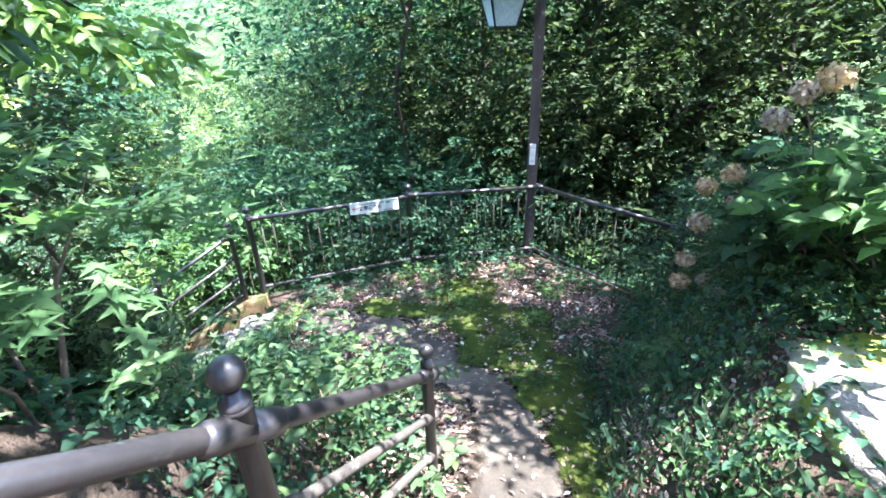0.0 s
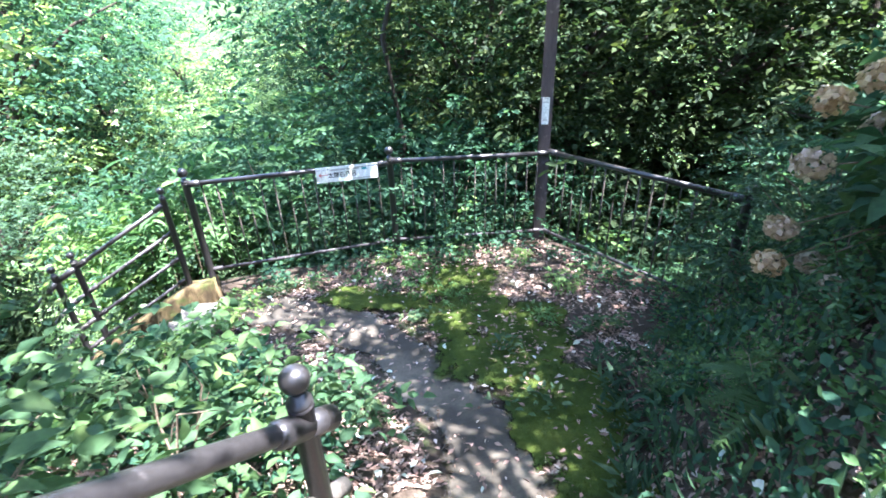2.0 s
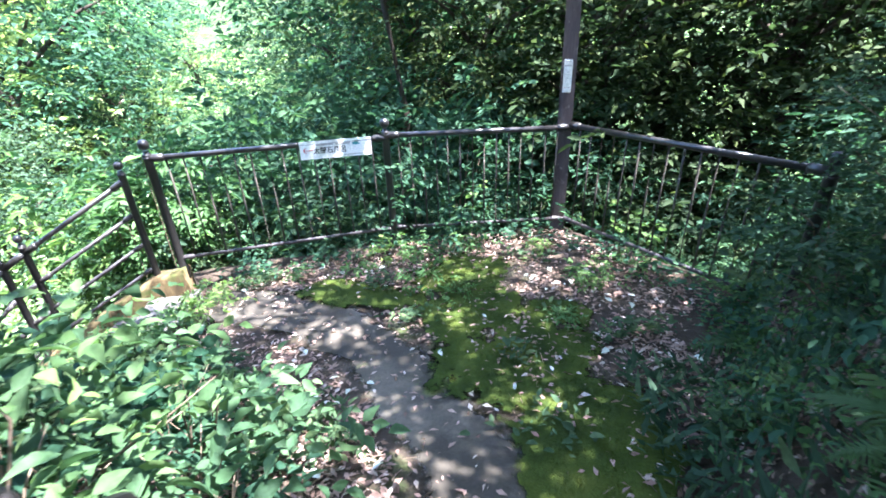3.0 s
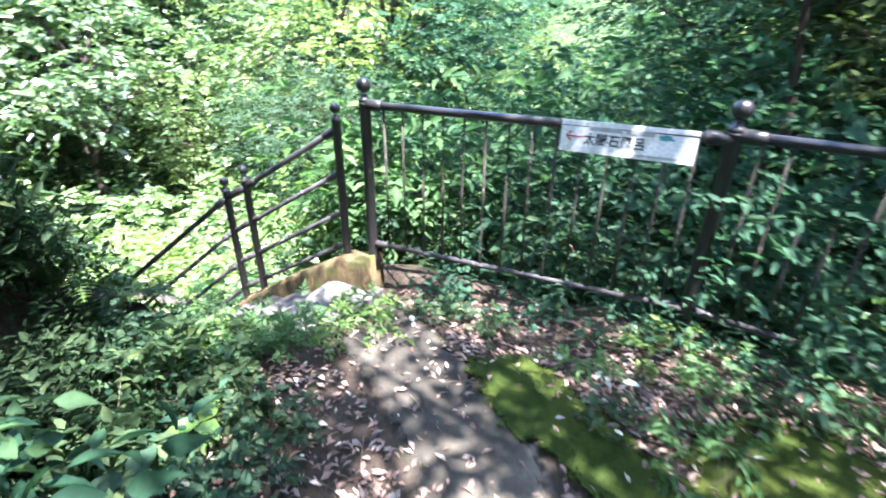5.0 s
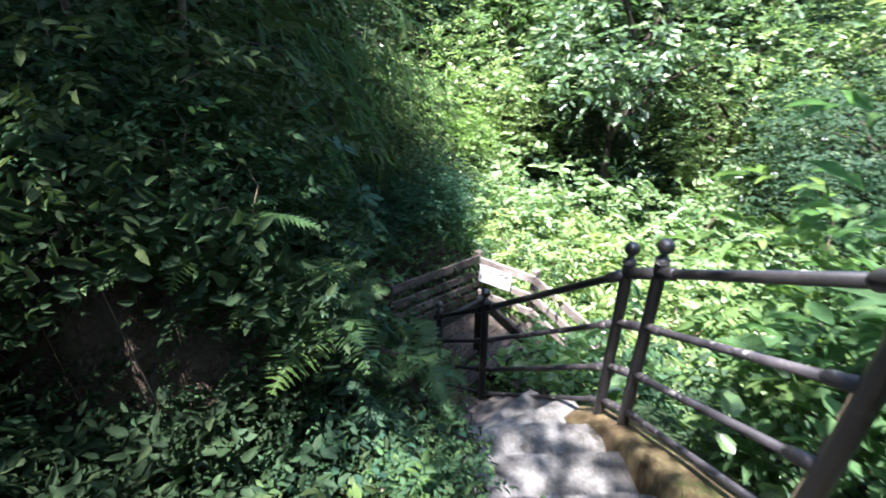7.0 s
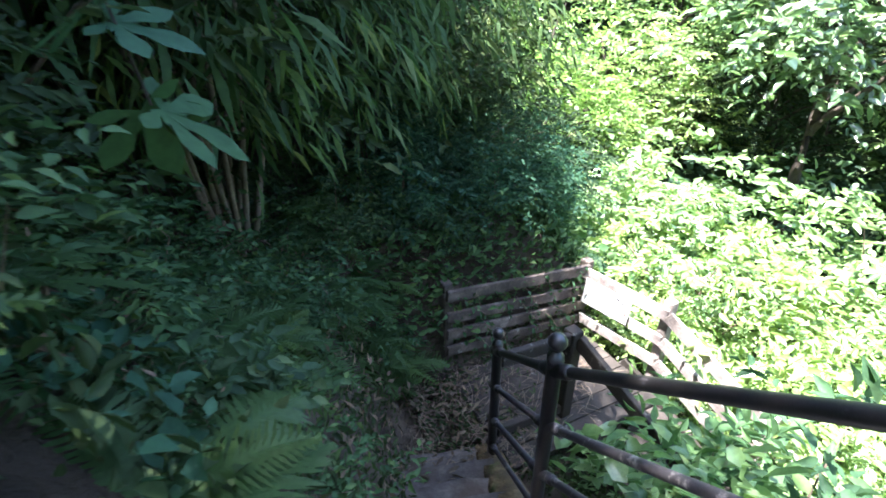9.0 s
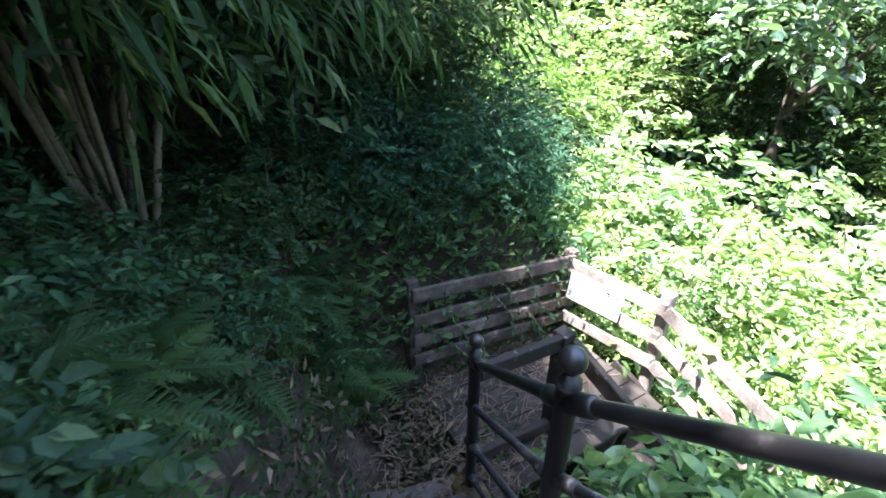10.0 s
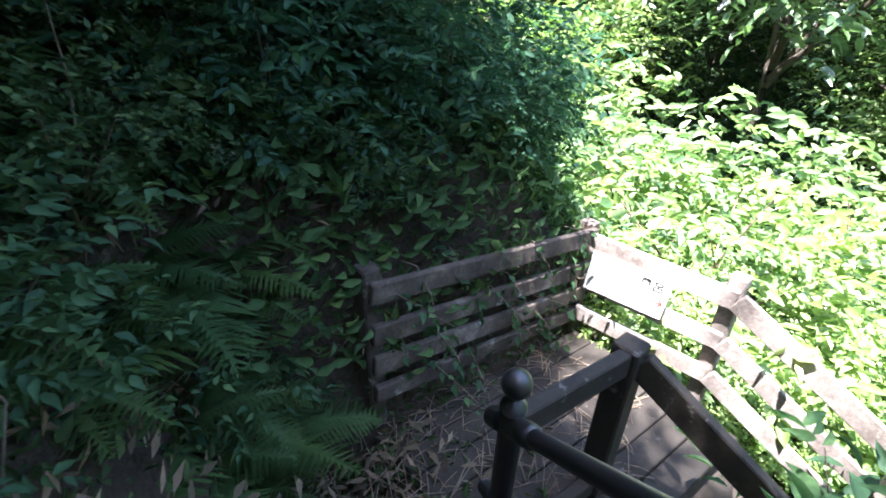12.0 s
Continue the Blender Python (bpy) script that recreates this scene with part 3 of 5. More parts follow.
# ---- lamp post ----
def build_lamp():
    base = Vector((0.545, 6.95, 0.10))
    root = thing("lamp_post", "dark brown square lamp post with a hanging frosted lantern", "street lamp", at=base)
    bm = bmesh.new()
    ring = []
    for h, w in ((-0.1, 0.072), (1.5, 0.066), (3.0, 0.060), (4.35, 0.056)):
        ring.append([bm.verts.new((sx * w - 0.004 * h, sy * w, h)) for sx, sy in ((-1, -1), (1, -1), (1, 1), (-1, 1))])
    for a, b in zip(ring, ring[1:]):
        for k in range(4):
            bm.faces.new((a[k], a[(k + 1) % 4], b[(k + 1) % 4], b[k]))
    bm.faces.new(ring[0][::-1])
    bm.faces.new(ring[-1])
    bmesh.ops.bevel(bm, geom=[e for e in bm.edges if abs(e.verts[0].co.z - e.verts[1].co.z) > 0.5], offset=0.012, segments=2, affect="EDGES")
    part("pole", bm, M_POLE, root)
    bm = bmesh.new()
    tube(bm, [(-0.02, 0, 3.72), (-0.14, 0.015, 3.92), (-0.32, 0.03, 3.98), (-0.455, 0.04, 3.90), (-0.455, 0.04, 3.66)], 0.016, 8)
    part("arm", bm, M_IRON, root)
    top = Vector((-0.455, 0.04, 3.02))
    lantern = new("lantern")
    lantern.parent = root
    lantern.location = top
    tagged(lantern, "square lantern with frosted panes and a dark hipped cap")

    def square(w, h, turn=0.35):
        c, s = math.cos(turn), math.sin(turn)
        return [Vector((w * (a * c - b * s), w * (a * s + b * c), h)) for a, b in ((-1, -1), (1, -1), (1, 1), (-1, 1))]
    lo, hi = square(0.135, 0.03), square(0.215, 0.34)
    for k in range(4):
        a, b, c, d = lo[k], lo[(k + 1) % 4], hi[(k + 1) % 4], hi[k]
        bm = bmesh.new()
        inner = [a.lerp(b, 0.06), b.lerp(a, 0.06), c.lerp(d, 0.06), d.lerp(c, 0.06)]
        vs = [bm.verts.new(p) for p in inner]
        f = bm.faces.new(vs)
        n = (inner[1] - inner[0]).cross(inner[3] - inner[0]).normalized()
        ex = bmesh.ops.extrude_face_region(bm, geom=[f])
        bmesh.ops.translate(bm, verts=[g for g in ex["geom"] if isinstance(g, bmesh.types.BMVert)], vec=-n * 0.006)
        part("pane", bm, M_FROST, lantern)
        bm = bmesh.new()
        beam(bm, a, d, 0.018, 0.018, 0.002, n)
        beam(bm, a, b, 0.02, 0.02, 0.002)
        part("frame", bm, M_IRON, lantern)
    bm = bmesh.new()
    rings = [[bm.verts.new(p) for p in square(w, h)] for w, h in ((0.12, 0.0), (0.14, 0.02), (0.14, 0.035))]
    for a, b in zip(rings, rings[1:]):
        for k in range(4):
            bm.faces.new((a[k], a[(k + 1) % 4], b[(k + 1) % 4], b[k]))
    bm.faces.new(rings[0][::-1]), bm.faces.new(rings[-1])
    part("base", bm, M_IRON, lantern)
    bm = bmesh.new()
    rings = [[bm.verts.new(p) for p in square(w, h)] for w, h in ((0.215, 0.335), (0.285, 0.345), (0.285, 0.365), (0.16, 0.47), (0.05, 0.60), (0.03, 0.66))]
    for a, b in zip(rings, rings[1:]):
        for k in range(4):
            bm.faces.new((a[k], a[(k + 1) % 4], b[(k + 1) % 4], b[k]))
    bm.faces.new(rings[0][::-1]), bm.faces.new(rings[-1])
    part("cap", bm, M_IRON, lantern)
    bm = bmesh.new()
    beam(bm, (-0.012, -0.074, 1.36), (-0.012, -0.0735, 1.64), 0.075, 0.003, 0.0, (0, -1, 0))
    label = part("number_label", bm, M_WHITE, root, "white weathered label strip")
    for k, (h, w) in enumerate(((1.62, 0.05), (1.585, 0.055), (1.53, 0.012), (1.48, 0.014), (1.40, 0.05))):
        bm = bmesh.new()
        beam(bm, (-0.012, -0.0764, h), (-0.012, -0.0764, h + 0.012), w, 0.001, 0.0, (0, -1, 0))
        part("print_bar", bm, M_GREYINK, label)


build_lamp()


# ---- timber landing at the foot of the stairs ----
def timber_fence(name, label, posts, rails, section, mat, group):
    off = Vector(posts[0][0])
    root = thing(name, label, "fence", group, at=off)
    for base, top in posts:
        bm = bmesh.new()
        beam(bm, Vector(base) - off, Vector(top) - off, section[0], section[0], 0.008, (0.3, 1, 0))
        p = part("post", bm, mat, root)
    for a, b, w, h in rails:
        bm = bmesh.new()
        beam(bm, Vector(a) - off, Vector(b) - off, w, h, 0.006)
        part("rail", bm, mat, root)
    return root


def build_landing():
    deck = thing("timber_deck", "dark damp plank landing at the foot of the stairs", "deck", at=(-6.2, 3.0, -2.1))
    inv = Vector((-6.2, 3.0, -2.1))
    # boards run along the gate fence; widths vary a little
    u = Vector((-1.34, 0.55, 0)).normalized()
    v = Vector((-u.y, u.x, 0)) * -1
    start = Vector((-5.55, 2.46, -2.1))
    pos = 0.0
    rng = random.Random(4)
    for k in range(7):
        w = 0.14 + 0.01 * rng.random()
        bm = bmesh.new()
        a = start + v * (pos + w / 2) - inv
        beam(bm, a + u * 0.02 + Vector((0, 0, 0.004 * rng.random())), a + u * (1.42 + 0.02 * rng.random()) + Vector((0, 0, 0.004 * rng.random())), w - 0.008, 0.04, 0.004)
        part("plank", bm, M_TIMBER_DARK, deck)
        pos += w
    # treads going down between the two handrails
    for k in range(7):
        bm = bmesh.new()
        y, z = 3.62 + 0.27 * k, -2.1 - 0.17 * (k + 1)
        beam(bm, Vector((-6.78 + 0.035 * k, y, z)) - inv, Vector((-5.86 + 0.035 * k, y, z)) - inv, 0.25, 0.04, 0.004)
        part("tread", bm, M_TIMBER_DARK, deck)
    for x0, x1 in ((-6.82, -6.60), (-5.84, -5.62)):
        bm = bmesh.new()
        beam(bm, Vector((x0, 3.45, -2.2)) - inv, Vector((x1, 5.4, -3.42)) - inv, 0.05, 0.2, 0.004)
        part("stringer", bm, M_TIMBER_DARK, deck)
    # the slatted fence across the end
    a, b = Vector((-5.625, 2.386, 0)), Vector((-6.96, 2.945, 0))
    n = Vector((0.38, 0.925, 0)) * 0.06
    rails = []
    for z0, z1, h in ((-1.29, -1.42, 0.10), (-1.50, -1.63, 0.10), (-1.67, -1.80, 0.10), (-1.84, -1.95, 0.09)):
        rails.append((a + n + Vector((0.03, 0, z0)), b + n + Vector((0.03, 0, z1)), 0.035, h))
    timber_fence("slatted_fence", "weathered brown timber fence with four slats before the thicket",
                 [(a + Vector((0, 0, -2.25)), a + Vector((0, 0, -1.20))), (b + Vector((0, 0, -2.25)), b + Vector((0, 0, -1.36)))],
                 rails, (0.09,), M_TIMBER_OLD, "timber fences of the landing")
    # the sunlit fence beside the timber stairs, sloping down past the second post
    p1, p2, p3 = Vector((-6.93, 2.98, 0)), Vector((-6.85, 3.74, 0)), Vector((-6.74, 4.62, 0))
    rails = []
    for z, h in ((-1.44, 0.11), (-1.70, 0.10), (-1.93, 0.10)):
        face = Vector((0.062, 0, 0))
        rails.append((p1 + face + Vector((0, 0, z)), p2 + face + Vector((0, 0.01, z - 0.07)), 0.035, h))
        rails.append((p2 + face + Vector((0.003, 0.012, z - 0.07)), p3 + face + Vector((0, 0, z - 0.60)), 0.035, h))
    # Paler than the slatted fence: strong sun is put into the timber colour.
    timber_fence("stair_fence", "timber fence sloping down beside plank steps, colour lightened for full sun",
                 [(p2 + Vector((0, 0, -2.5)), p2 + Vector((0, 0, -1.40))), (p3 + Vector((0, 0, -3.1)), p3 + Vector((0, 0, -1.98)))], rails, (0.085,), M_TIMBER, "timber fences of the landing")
    # dark handrail on the inner side
    q0, q1, q2 = Vector((-5.30, 3.16, 0)), Vector((-5.835, 3.395, 0)), Vector((-5.72, 4.75, 0))
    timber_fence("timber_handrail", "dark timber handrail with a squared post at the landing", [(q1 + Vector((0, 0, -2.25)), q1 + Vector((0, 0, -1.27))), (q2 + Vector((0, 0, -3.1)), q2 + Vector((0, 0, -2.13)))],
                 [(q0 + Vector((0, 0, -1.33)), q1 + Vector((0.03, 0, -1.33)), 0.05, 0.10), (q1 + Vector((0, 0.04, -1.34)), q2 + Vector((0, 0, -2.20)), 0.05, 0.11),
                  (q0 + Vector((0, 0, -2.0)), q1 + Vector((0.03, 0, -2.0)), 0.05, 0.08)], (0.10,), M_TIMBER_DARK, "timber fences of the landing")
    # board on the sunlit fence
    mid = Vector((-6.885, 3.24, -1.60)) + Vector((0.10, 0, 0))
    u = (p2 - p1).normalized()
    w = Vector((u.y, -u.x, 0))
    m = Matrix.Translation(mid) @ Matrix((u, w.cross(u), w)).transposed().to_4x4() @ pose(0, 0, 0, 0, 0, -4)
    board = thing("direction_sign", "white signboard with a red arrow on the sunlit timber fence", "sign")
    board.matrix_world = m
    plate("board", -0.22, 0.22, -0.125, 0.125, 0, 0.006, M_WHITE, board)
    arrow(board, 0.205, -0.03, 0.07, 0.0045)
    lettering("lettering", "風呂", 0.066, M_BLACK, board, Matrix.Translation((0.125, 0.055, 0.0035)))
    for x in (-0.07, -0.005, 0.05):
        plate("print_bar", x - 0.02, x + 0.02, 0.03, 0.08, 0.0040, 0.001, M_GREYINK, board)
    plate("print_bar", 0.10, 0.19, -0.10, -0.088, 0.0040, 0.001, M_GREYINK, board)


build_landing()


# ---- flat boulder on the ledge beside the upper path ----
def build_boulder(x, y, z, size, seed, label):
    bm = bmesh.new()
    bmesh.ops.create_icosphere(bm, subdivisions=5, radius=1)
    for v in bm.verts:
        p = v.co.copy()
        d = 1 + 0.16 * noise.noise(p * 1.3 + Vector((seed, 0, 0))) + 0.07 * noise.noise(p * 4 + Vector((0, seed, 0))) + 0.03 * noise.noise(p * 11)
        flat = [math.copysign(abs(c) ** 0.78, c) for c in p]
        v.co = Vector((flat[0] * size[0], flat[1] * size[1], max(flat[2], -0.8) * size[2])) * d
    ob = smooth(part("boulder", bm, M_ROCK))
    ob.location = (x, y, z)
    return tagged(ob, label, "boulder")


build_boulder(2.16, 2.20, 1.62, (0.60, 0.68, 0.30), 1.0, "flat pale boulder with yellow-green moss on the bank")


# ---- foliage ----
OVAL = (np.array([(0, 0, 0), (0.28, -0.5, 0.10), (0.68, -0.38, 0.06), (1, 0, -0.10), (0.68, 0.38, 0.06), (0.28, 0.5, 0.10)]), [(0, 3, 2, 1), (0, 5, 4, 3)])
KITE = (np.array([(0, 0, 0), (0.42, -0.5, 0.08), (1, 0, -0.06), (0.42, 0.5, 0.08)]), [(0, 3, 2, 1)])
BLADE = (np.array([(0, -0.25, 0), (0.35, -0.5, 0.03), (1, 0, -0.12), (0.35, 0.5, 0.03)]), [(0, 3, 2, 1)])
_pts = [(0, 0.0)]
for _a, _r in ((-105, 0.42), (-80, 0.22), (-52, 0.82), (-26, 0.36), (0, 1.0), (26, 0.36), (52, 0.82), (80, 0.22), (105, 0.42)):
    _pts.append((_r * math.cos(radians(_a)), _r * math.sin(radians(_a))))
PALM = (np.array([(x, y, 0.05 * abs(y) - 0.08 * x * x) for x, y in _pts]), [(0, k, k + 1) for k in range(1, 9)])


POINTED = (np.array([(0, 0, 0), (0.16, -0.30, 0.07), (0.38, -0.5, 0.12), (0.68, -0.30, 0.06), (1, 0, -0.14), (0.68, 0.30, 0.06), (0.38, 0.5, 0.12), (0.16, 0.30, 0.07), (0.5, 0, -0.01)]),
           [(0, 8, 2, 1), (8, 4, 3, 2), (0, 7, 6, 8), (8, 6, 5, 4)])


def unit(a):
    return a / np.maximum(np.linalg.norm(a, axis=-1, keepdims=True), 1e-9)


def leaf_mesh(name, mat, template, places, ways, ups, lengths, ratio):
    """One mesh of many leaves: at each place a leaf of the template, its tip along ways, its face to ups."""
    shape, faces = template
    places, ways, ups = np.asarray(places, float), unit(np.asarray(ways, float)), np.asarray(ups, float)
    side = unit(np.cross(ups, ways))
    face = np.cross(ways, side)
    L = np.broadcast_to(np.asarray(lengths, float), (len(places),))[:, None, None]
    V = places[:, None] + L * (shape[None, :, 0:1] * ways[:, None] + ratio * shape[None, :, 1:2] * side[:, None] + shape[None, :, 2:3] * face[:, None])
    n, k = len(places), len(shape)
    m = len(faces[0])
    F = (np.asarray(faces)[None] + (np.arange(n) * k)[:, None, None]).reshape(-1)
    me = bpy.data.meshes.new(name)
    me.vertices.add(n * k)
    me.vertices.foreach_set("co", V.reshape(-1))
    me.loops.add(len(F))
    me.loops.foreach_set("vertex_index", F)
    me.polygons.add(len(F) // m)
    me.polygons.foreach_set("loop_start", np.arange(0, len(F), m))
    me.update(calc_edges=True)
    me.materials.append(mat)
    return me


def sprays(rng, starts, ways, lengths, per, leaf, droop=0.25, flat=0.75, spread=1.0):
    """Leaves set alternately along drooping twigs. Gives places, ways, ups and lengths for leaf_mesh."""
    n = len(starts)
    t = (np.arange(per) + 0.6) / per
    ways = unit(ways)
    axis = starts[:, None] + ways[:, None] * (t[None, :, None] * lengths[:, None, None])
    axis[..., 2] -= droop * (t[None, :] ** 2) * lengths[:, None]
    along_ = ways[:, None] + np.array([0, 0, -2 * droop])[None, None] * t[None, :, None]
    side = unit(np.cross(ways, np.array([0, 0, 1.0])[None] + 0.3 * rng.normal(size=(n, 3))))
    sign = np.where(np.arange(per) % 2 == 0, 1.0, -1.0)
    out = spread * side[:, None] * sign[None, :, None] + along_ * 0.75 + 0.28 * rng.normal(size=(n, per, 3))
    out[:, -1] = along_[:, -1] + 0.15 * rng.normal(size=(n, 3))
    up = np.array([0, 0, 1.0]) * flat + 0.45 * rng.normal(size=(n, per, 3))
    size = leaf * (0.65 + 0.6 * rng.random((n, per)))
    return axis.reshape(-1, 3), out.reshape(-1, 3), up.reshape(-1, 3), size.reshape(-1)


def crown_starts(rng, clumps, per, size, lift, shell=0.55, clump=0.22, low=-0.35):
    """Twig starts gathered in clumps over an uneven ellipsoid, and their outward ways."""
    d = unit(rng.normal(size=(clumps, 3)))
    d[:, 2] = np.maximum(d[:, 2], low + 0.2 * rng.random(clumps))
    r = shell + (1 - shell) * rng.random(clumps) ** 0.6
    c = d * r[:, None]
    p = np.repeat(c, per, 0) + clump * rng.normal(size=(clumps * per, 3))
    w = np.repeat(d, per, 0) + 0.55 * rng.normal(size=(clumps * per, 3))
    w[:, 2] = 0.35 * w[:, 2] + 0.12
    return p * np.asarray(size) + np.array([0, 0, lift]), w


def stems_mesh(rng, tips, lift, radius, name="branchwork", mat=M_TWIG, base=0.06, seg=5):
    bm = bmesh.new()
    for tip in tips:
        a = rng.random() * 6.283
        root = Vector((base * math.cos(a), base * math.sin(a), -0.15))
        tip = Vector(tip)
        mid = root.lerp(tip, 0.5) + Vector((0, 0, 0.18 * (tip - root).length)) + Vector(rng.normal(size=3) * 0.05)
        tube(bm, [root, root.lerp(mid, 0.5) + Vector((0, 0, 0.03)), mid, tip], [radius, radius * 0.85, radius * 0.6, radius * 0.22], seg, False)
    me = bpy.data.meshes.new(name)
    bm.to_mesh(me)
    bm.free()
    me.materials.append(mat)
    return me


def make_shrub(name, label, category, seed, size, lift, clumps, per, leaves, leaf, ratio, mat, template=OVAL, twig=0.22, droop=0.25, stems=9, flat=0.75, group="", clump=0.22):
    rng = np.random.default_rng(seed)
    root = thing(name, label, category, group)
    p, w = crown_starts(rng, clumps, per, size, lift, clump=clump)
    keep = p[:, 2] > 0.03
    p, w = p[keep], w[keep]
    me = leaf_mesh("foliage", mat, template, *sprays(rng, p, w, twig * (0.6 + 0.8 * rng.random(len(p))), leaves, leaf, droop, flat), ratio)
    f = new("foliage", me)
    f.parent = root
    tips = p[rng.choice(len(p), stems)]
    s = new("branchwork", stems_mesh(rng, tips, lift, min(0.012 + 0.006 * max(size), 0.016 * max(size))))
    s.parent = root
    tagged(s, kind="stuff")
    return root


def make_tree(name, label, seed, height, crown, lift, clumps, per, leaves, leaf, ratio, mat, template=KITE, twig=0.6, trunk=0.14, droop=0.2, group="", clump=0.16, lean=(0, 0)):
    rng = np.random.default_rng(seed)
    root = thing(name, label, "tree", group)
    bm = bmesh.new()
    bend = rng.normal(size=(6, 2)) * 0.12
    pts = [Vector((bend[k, 0] * k * 0.3 + lean[0] * 0.8 * (k / 5) ** 1.5, bend[k, 1] * k * 0.3 + lean[1] * 0.8 * (k / 5) ** 1.5, -0.6 + (height * 0.82 + 0.6) * k / 5)) for k in range(6)]
    tube(bm, pts, [trunk * (1.25 if k == 0 else 1 - 0.15 * k) for k in range(6)], 9)
    p, w = crown_starts(rng, clumps, per, crown, lift, shell=0.3, clump=clump, low=-0.7)
    p = p + np.array([lean[0], lean[1], 0.0])
    for k in range(14):
        tip = Vector(p[rng.integers(len(p))])
        h = min(max(tip.z - 0.9 - rng.random(), height * 0.22), height * 0.75)
        s = (h + 0.6) / (height * 0.82 + 0.6) * 5
        i = min(int(s), 4)
        foot = pts[i].lerp(pts[i + 1], s - i)
        mid = foot.lerp(tip, 0.55) + Vector((0, 0, 0.25))
        tube(bm, [foot, mid, tip], [trunk * 0.42, trunk * 0.25, trunk * 0.07], 6, False)
    me = bpy.data.meshes.new("trunk")
    bm.to_mesh(me)
    bm.free()
    me.materials.append(M_BARK)
    new("trunk", me).parent = root
    me = leaf_mesh("crown", mat, template, *sprays(rng, p, w, twig * (0.6 + 0.8 * rng.random(len(p))), leaves, leaf, droop), ratio)
    new("crown", me).parent = root
    return root


def put(ob, x, y, turn=0.0, scale=1.0, sink=0.0, tall=1.0, z=None):
    m = Matrix.Translation((x, y, (ground_at(x, y) if z is None else z) - sink)) @ Euler((0, 0, turn)).to_matrix().to_4x4() @ Matrix.Diagonal((scale, scale, scale * tall, 1))
    if "placed" not in used.setdefault(ob.name, set()):
        used[ob.name].add("placed")
        ob.matrix_basis = m
        return ob
    return copy_thing(ob, m @ Matrix.Diagonal((1 / ob.scale.x, 1 / ob.scale.y, 1 / ob.scale.z, 1)))


used = {}
R = random.Random(11)
FR = random.Random(7)
BROAD = [make_shrub("shrub", "leafy blue-green shrub with layered sprays of pointed leaves", "shrub", 20 + k, (0.85, 0.8, 0.75), 0.75, 42, 7, 9, 0.085, 0.42, L_BLUE, twig=0.32, group="shrubs behind the fence") for k in range(3)]
SMALL = [make_shrub("small_leaved_shrub", "dense green shrub with small leaves", "shrub", 30 + k, (0.7, 0.7, 0.6), 0.55, 46, 8, 10, 0.045, 0.5, L_BROAD, KITE, twig=0.2, group="shrubs behind the fence") for k in range(2)]
LIGHT = [make_shrub("sunlit_shrub", "valley-side shrub, leaves coloured pale as if sunlit", "shrub", 40 + k, (0.9, 0.9, 0.75), 0.75, 42, 7, 9, 0.095, 0.45, L_PALE, twig=0.3, group="sunlit shrubs of the valley") for k in range(3)]
DARK = [make_shrub("dark_shrub", "shrub of the bank, leaves darkened for deep shade", "shrub", 50 + k, (0.85, 0.85, 0.8), 0.75, 44, 7, 9, 0.085, 0.42, L_DARK, twig=0.3, group="dark shrubs of the bank") for k in range(3)]
HERB = [make_shrub("leafy_herb", "low leafy plant with broad toothed leaves", "plant", 60 + k, (0.32, 0.32, 0.22), 0.26, 14, 4, 6, 0.095, 0.5, L_BROAD, twig=0.14, stems=7, group="low plants beside the path", clump=0.3) for k in range(3)]
BLUEHERB = [make_shrub("leafy_herb", "low plant with soft pointed green leaves beside the railing", "plant", 66 + k, (0.38, 0.38, 0.26), 0.32, 15, 4, 5, (0.07, 0.09, 0.11)[k], 0.5, (L_HERB, L_HERB, L_BLUE)[k], POINTED, twig=0.20, stems=14, flat=0.6, group="low plants beside the railing", clump=0.34) for k in range(3)]
HYDR = [make_shrub("hydrangea_bush", "hydrangea bush with large bright leaves and dried brown blooms", "shrub", 70 + k, (0.62, 0.62, 0.5), 0.55, 26, 4, 6, 0.15, 0.6, (L_LIGHT, L_HERB)[k], POINTED, twig=0.2, stems=12, clump=0.25) for k in range(2)]
MAPLE = [make_shrub("maple_sapling", "young maple with bright star-shaped leaves beside the railing", "tree", 75 + k, (0.7, 0.7, 0.35), 0.75, 26, 5, 7, 0.085, 1.0, L_LIGHT, PALM, twig=0.28, droop=0.15, flat=1.3, group="young maples") for k in range(2)]


def bamboo(seed):
    rng = np.random.default_rng(seed)
    root = thing("dwarf_bamboo", "arching dwarf bamboo with long drooping leaves on the bank", "bamboo", "dwarf bamboo on the bank")
    n = 26
    ang = rng.random(n) * 6.283
    reach = 0.35 + 0.75 * rng.random(n)
    tips = np.stack([reach * np.cos(ang), reach * np.sin(ang), 0.9 + 0.9 * rng.random(n)], 1)
    culms = tagged(new("culm_clump", stems_mesh(rng, tips, 0, 0.005, "culm_clump", M_BARK, 0.16, 5)), kind="stuff")
    culms.parent = root
    st = np.repeat(tips, 7, 0) * (0.55 + 0.45 * rng.random((n * 7, 1))) + 0.05 * rng.normal(size=(n * 7, 3))
    w = np.repeat(np.stack([np.cos(ang), np.sin(ang), 0.1 + 0 * ang], 1), 7, 0) + 0.6 * rng.normal(size=(n * 7, 3))
    w[:, 2] = -0.15 + 0.2 * rng.normal(size=n * 7)
    pl, wa, up, ln = sprays(rng, st, w, 0.25 + 0.2 * rng.random(len(st)), 7, 0.17, 0.5, 0.8, 0.6)
    wa[:, 2] -= 0.5
    new("foliage", leaf_mesh("foliage", L_BAMBOO, BLADE, pl, wa, up, ln, 0.14)).parent = root
    return root


BAMBOO = [bamboo(80 + k) for k in range(2)]


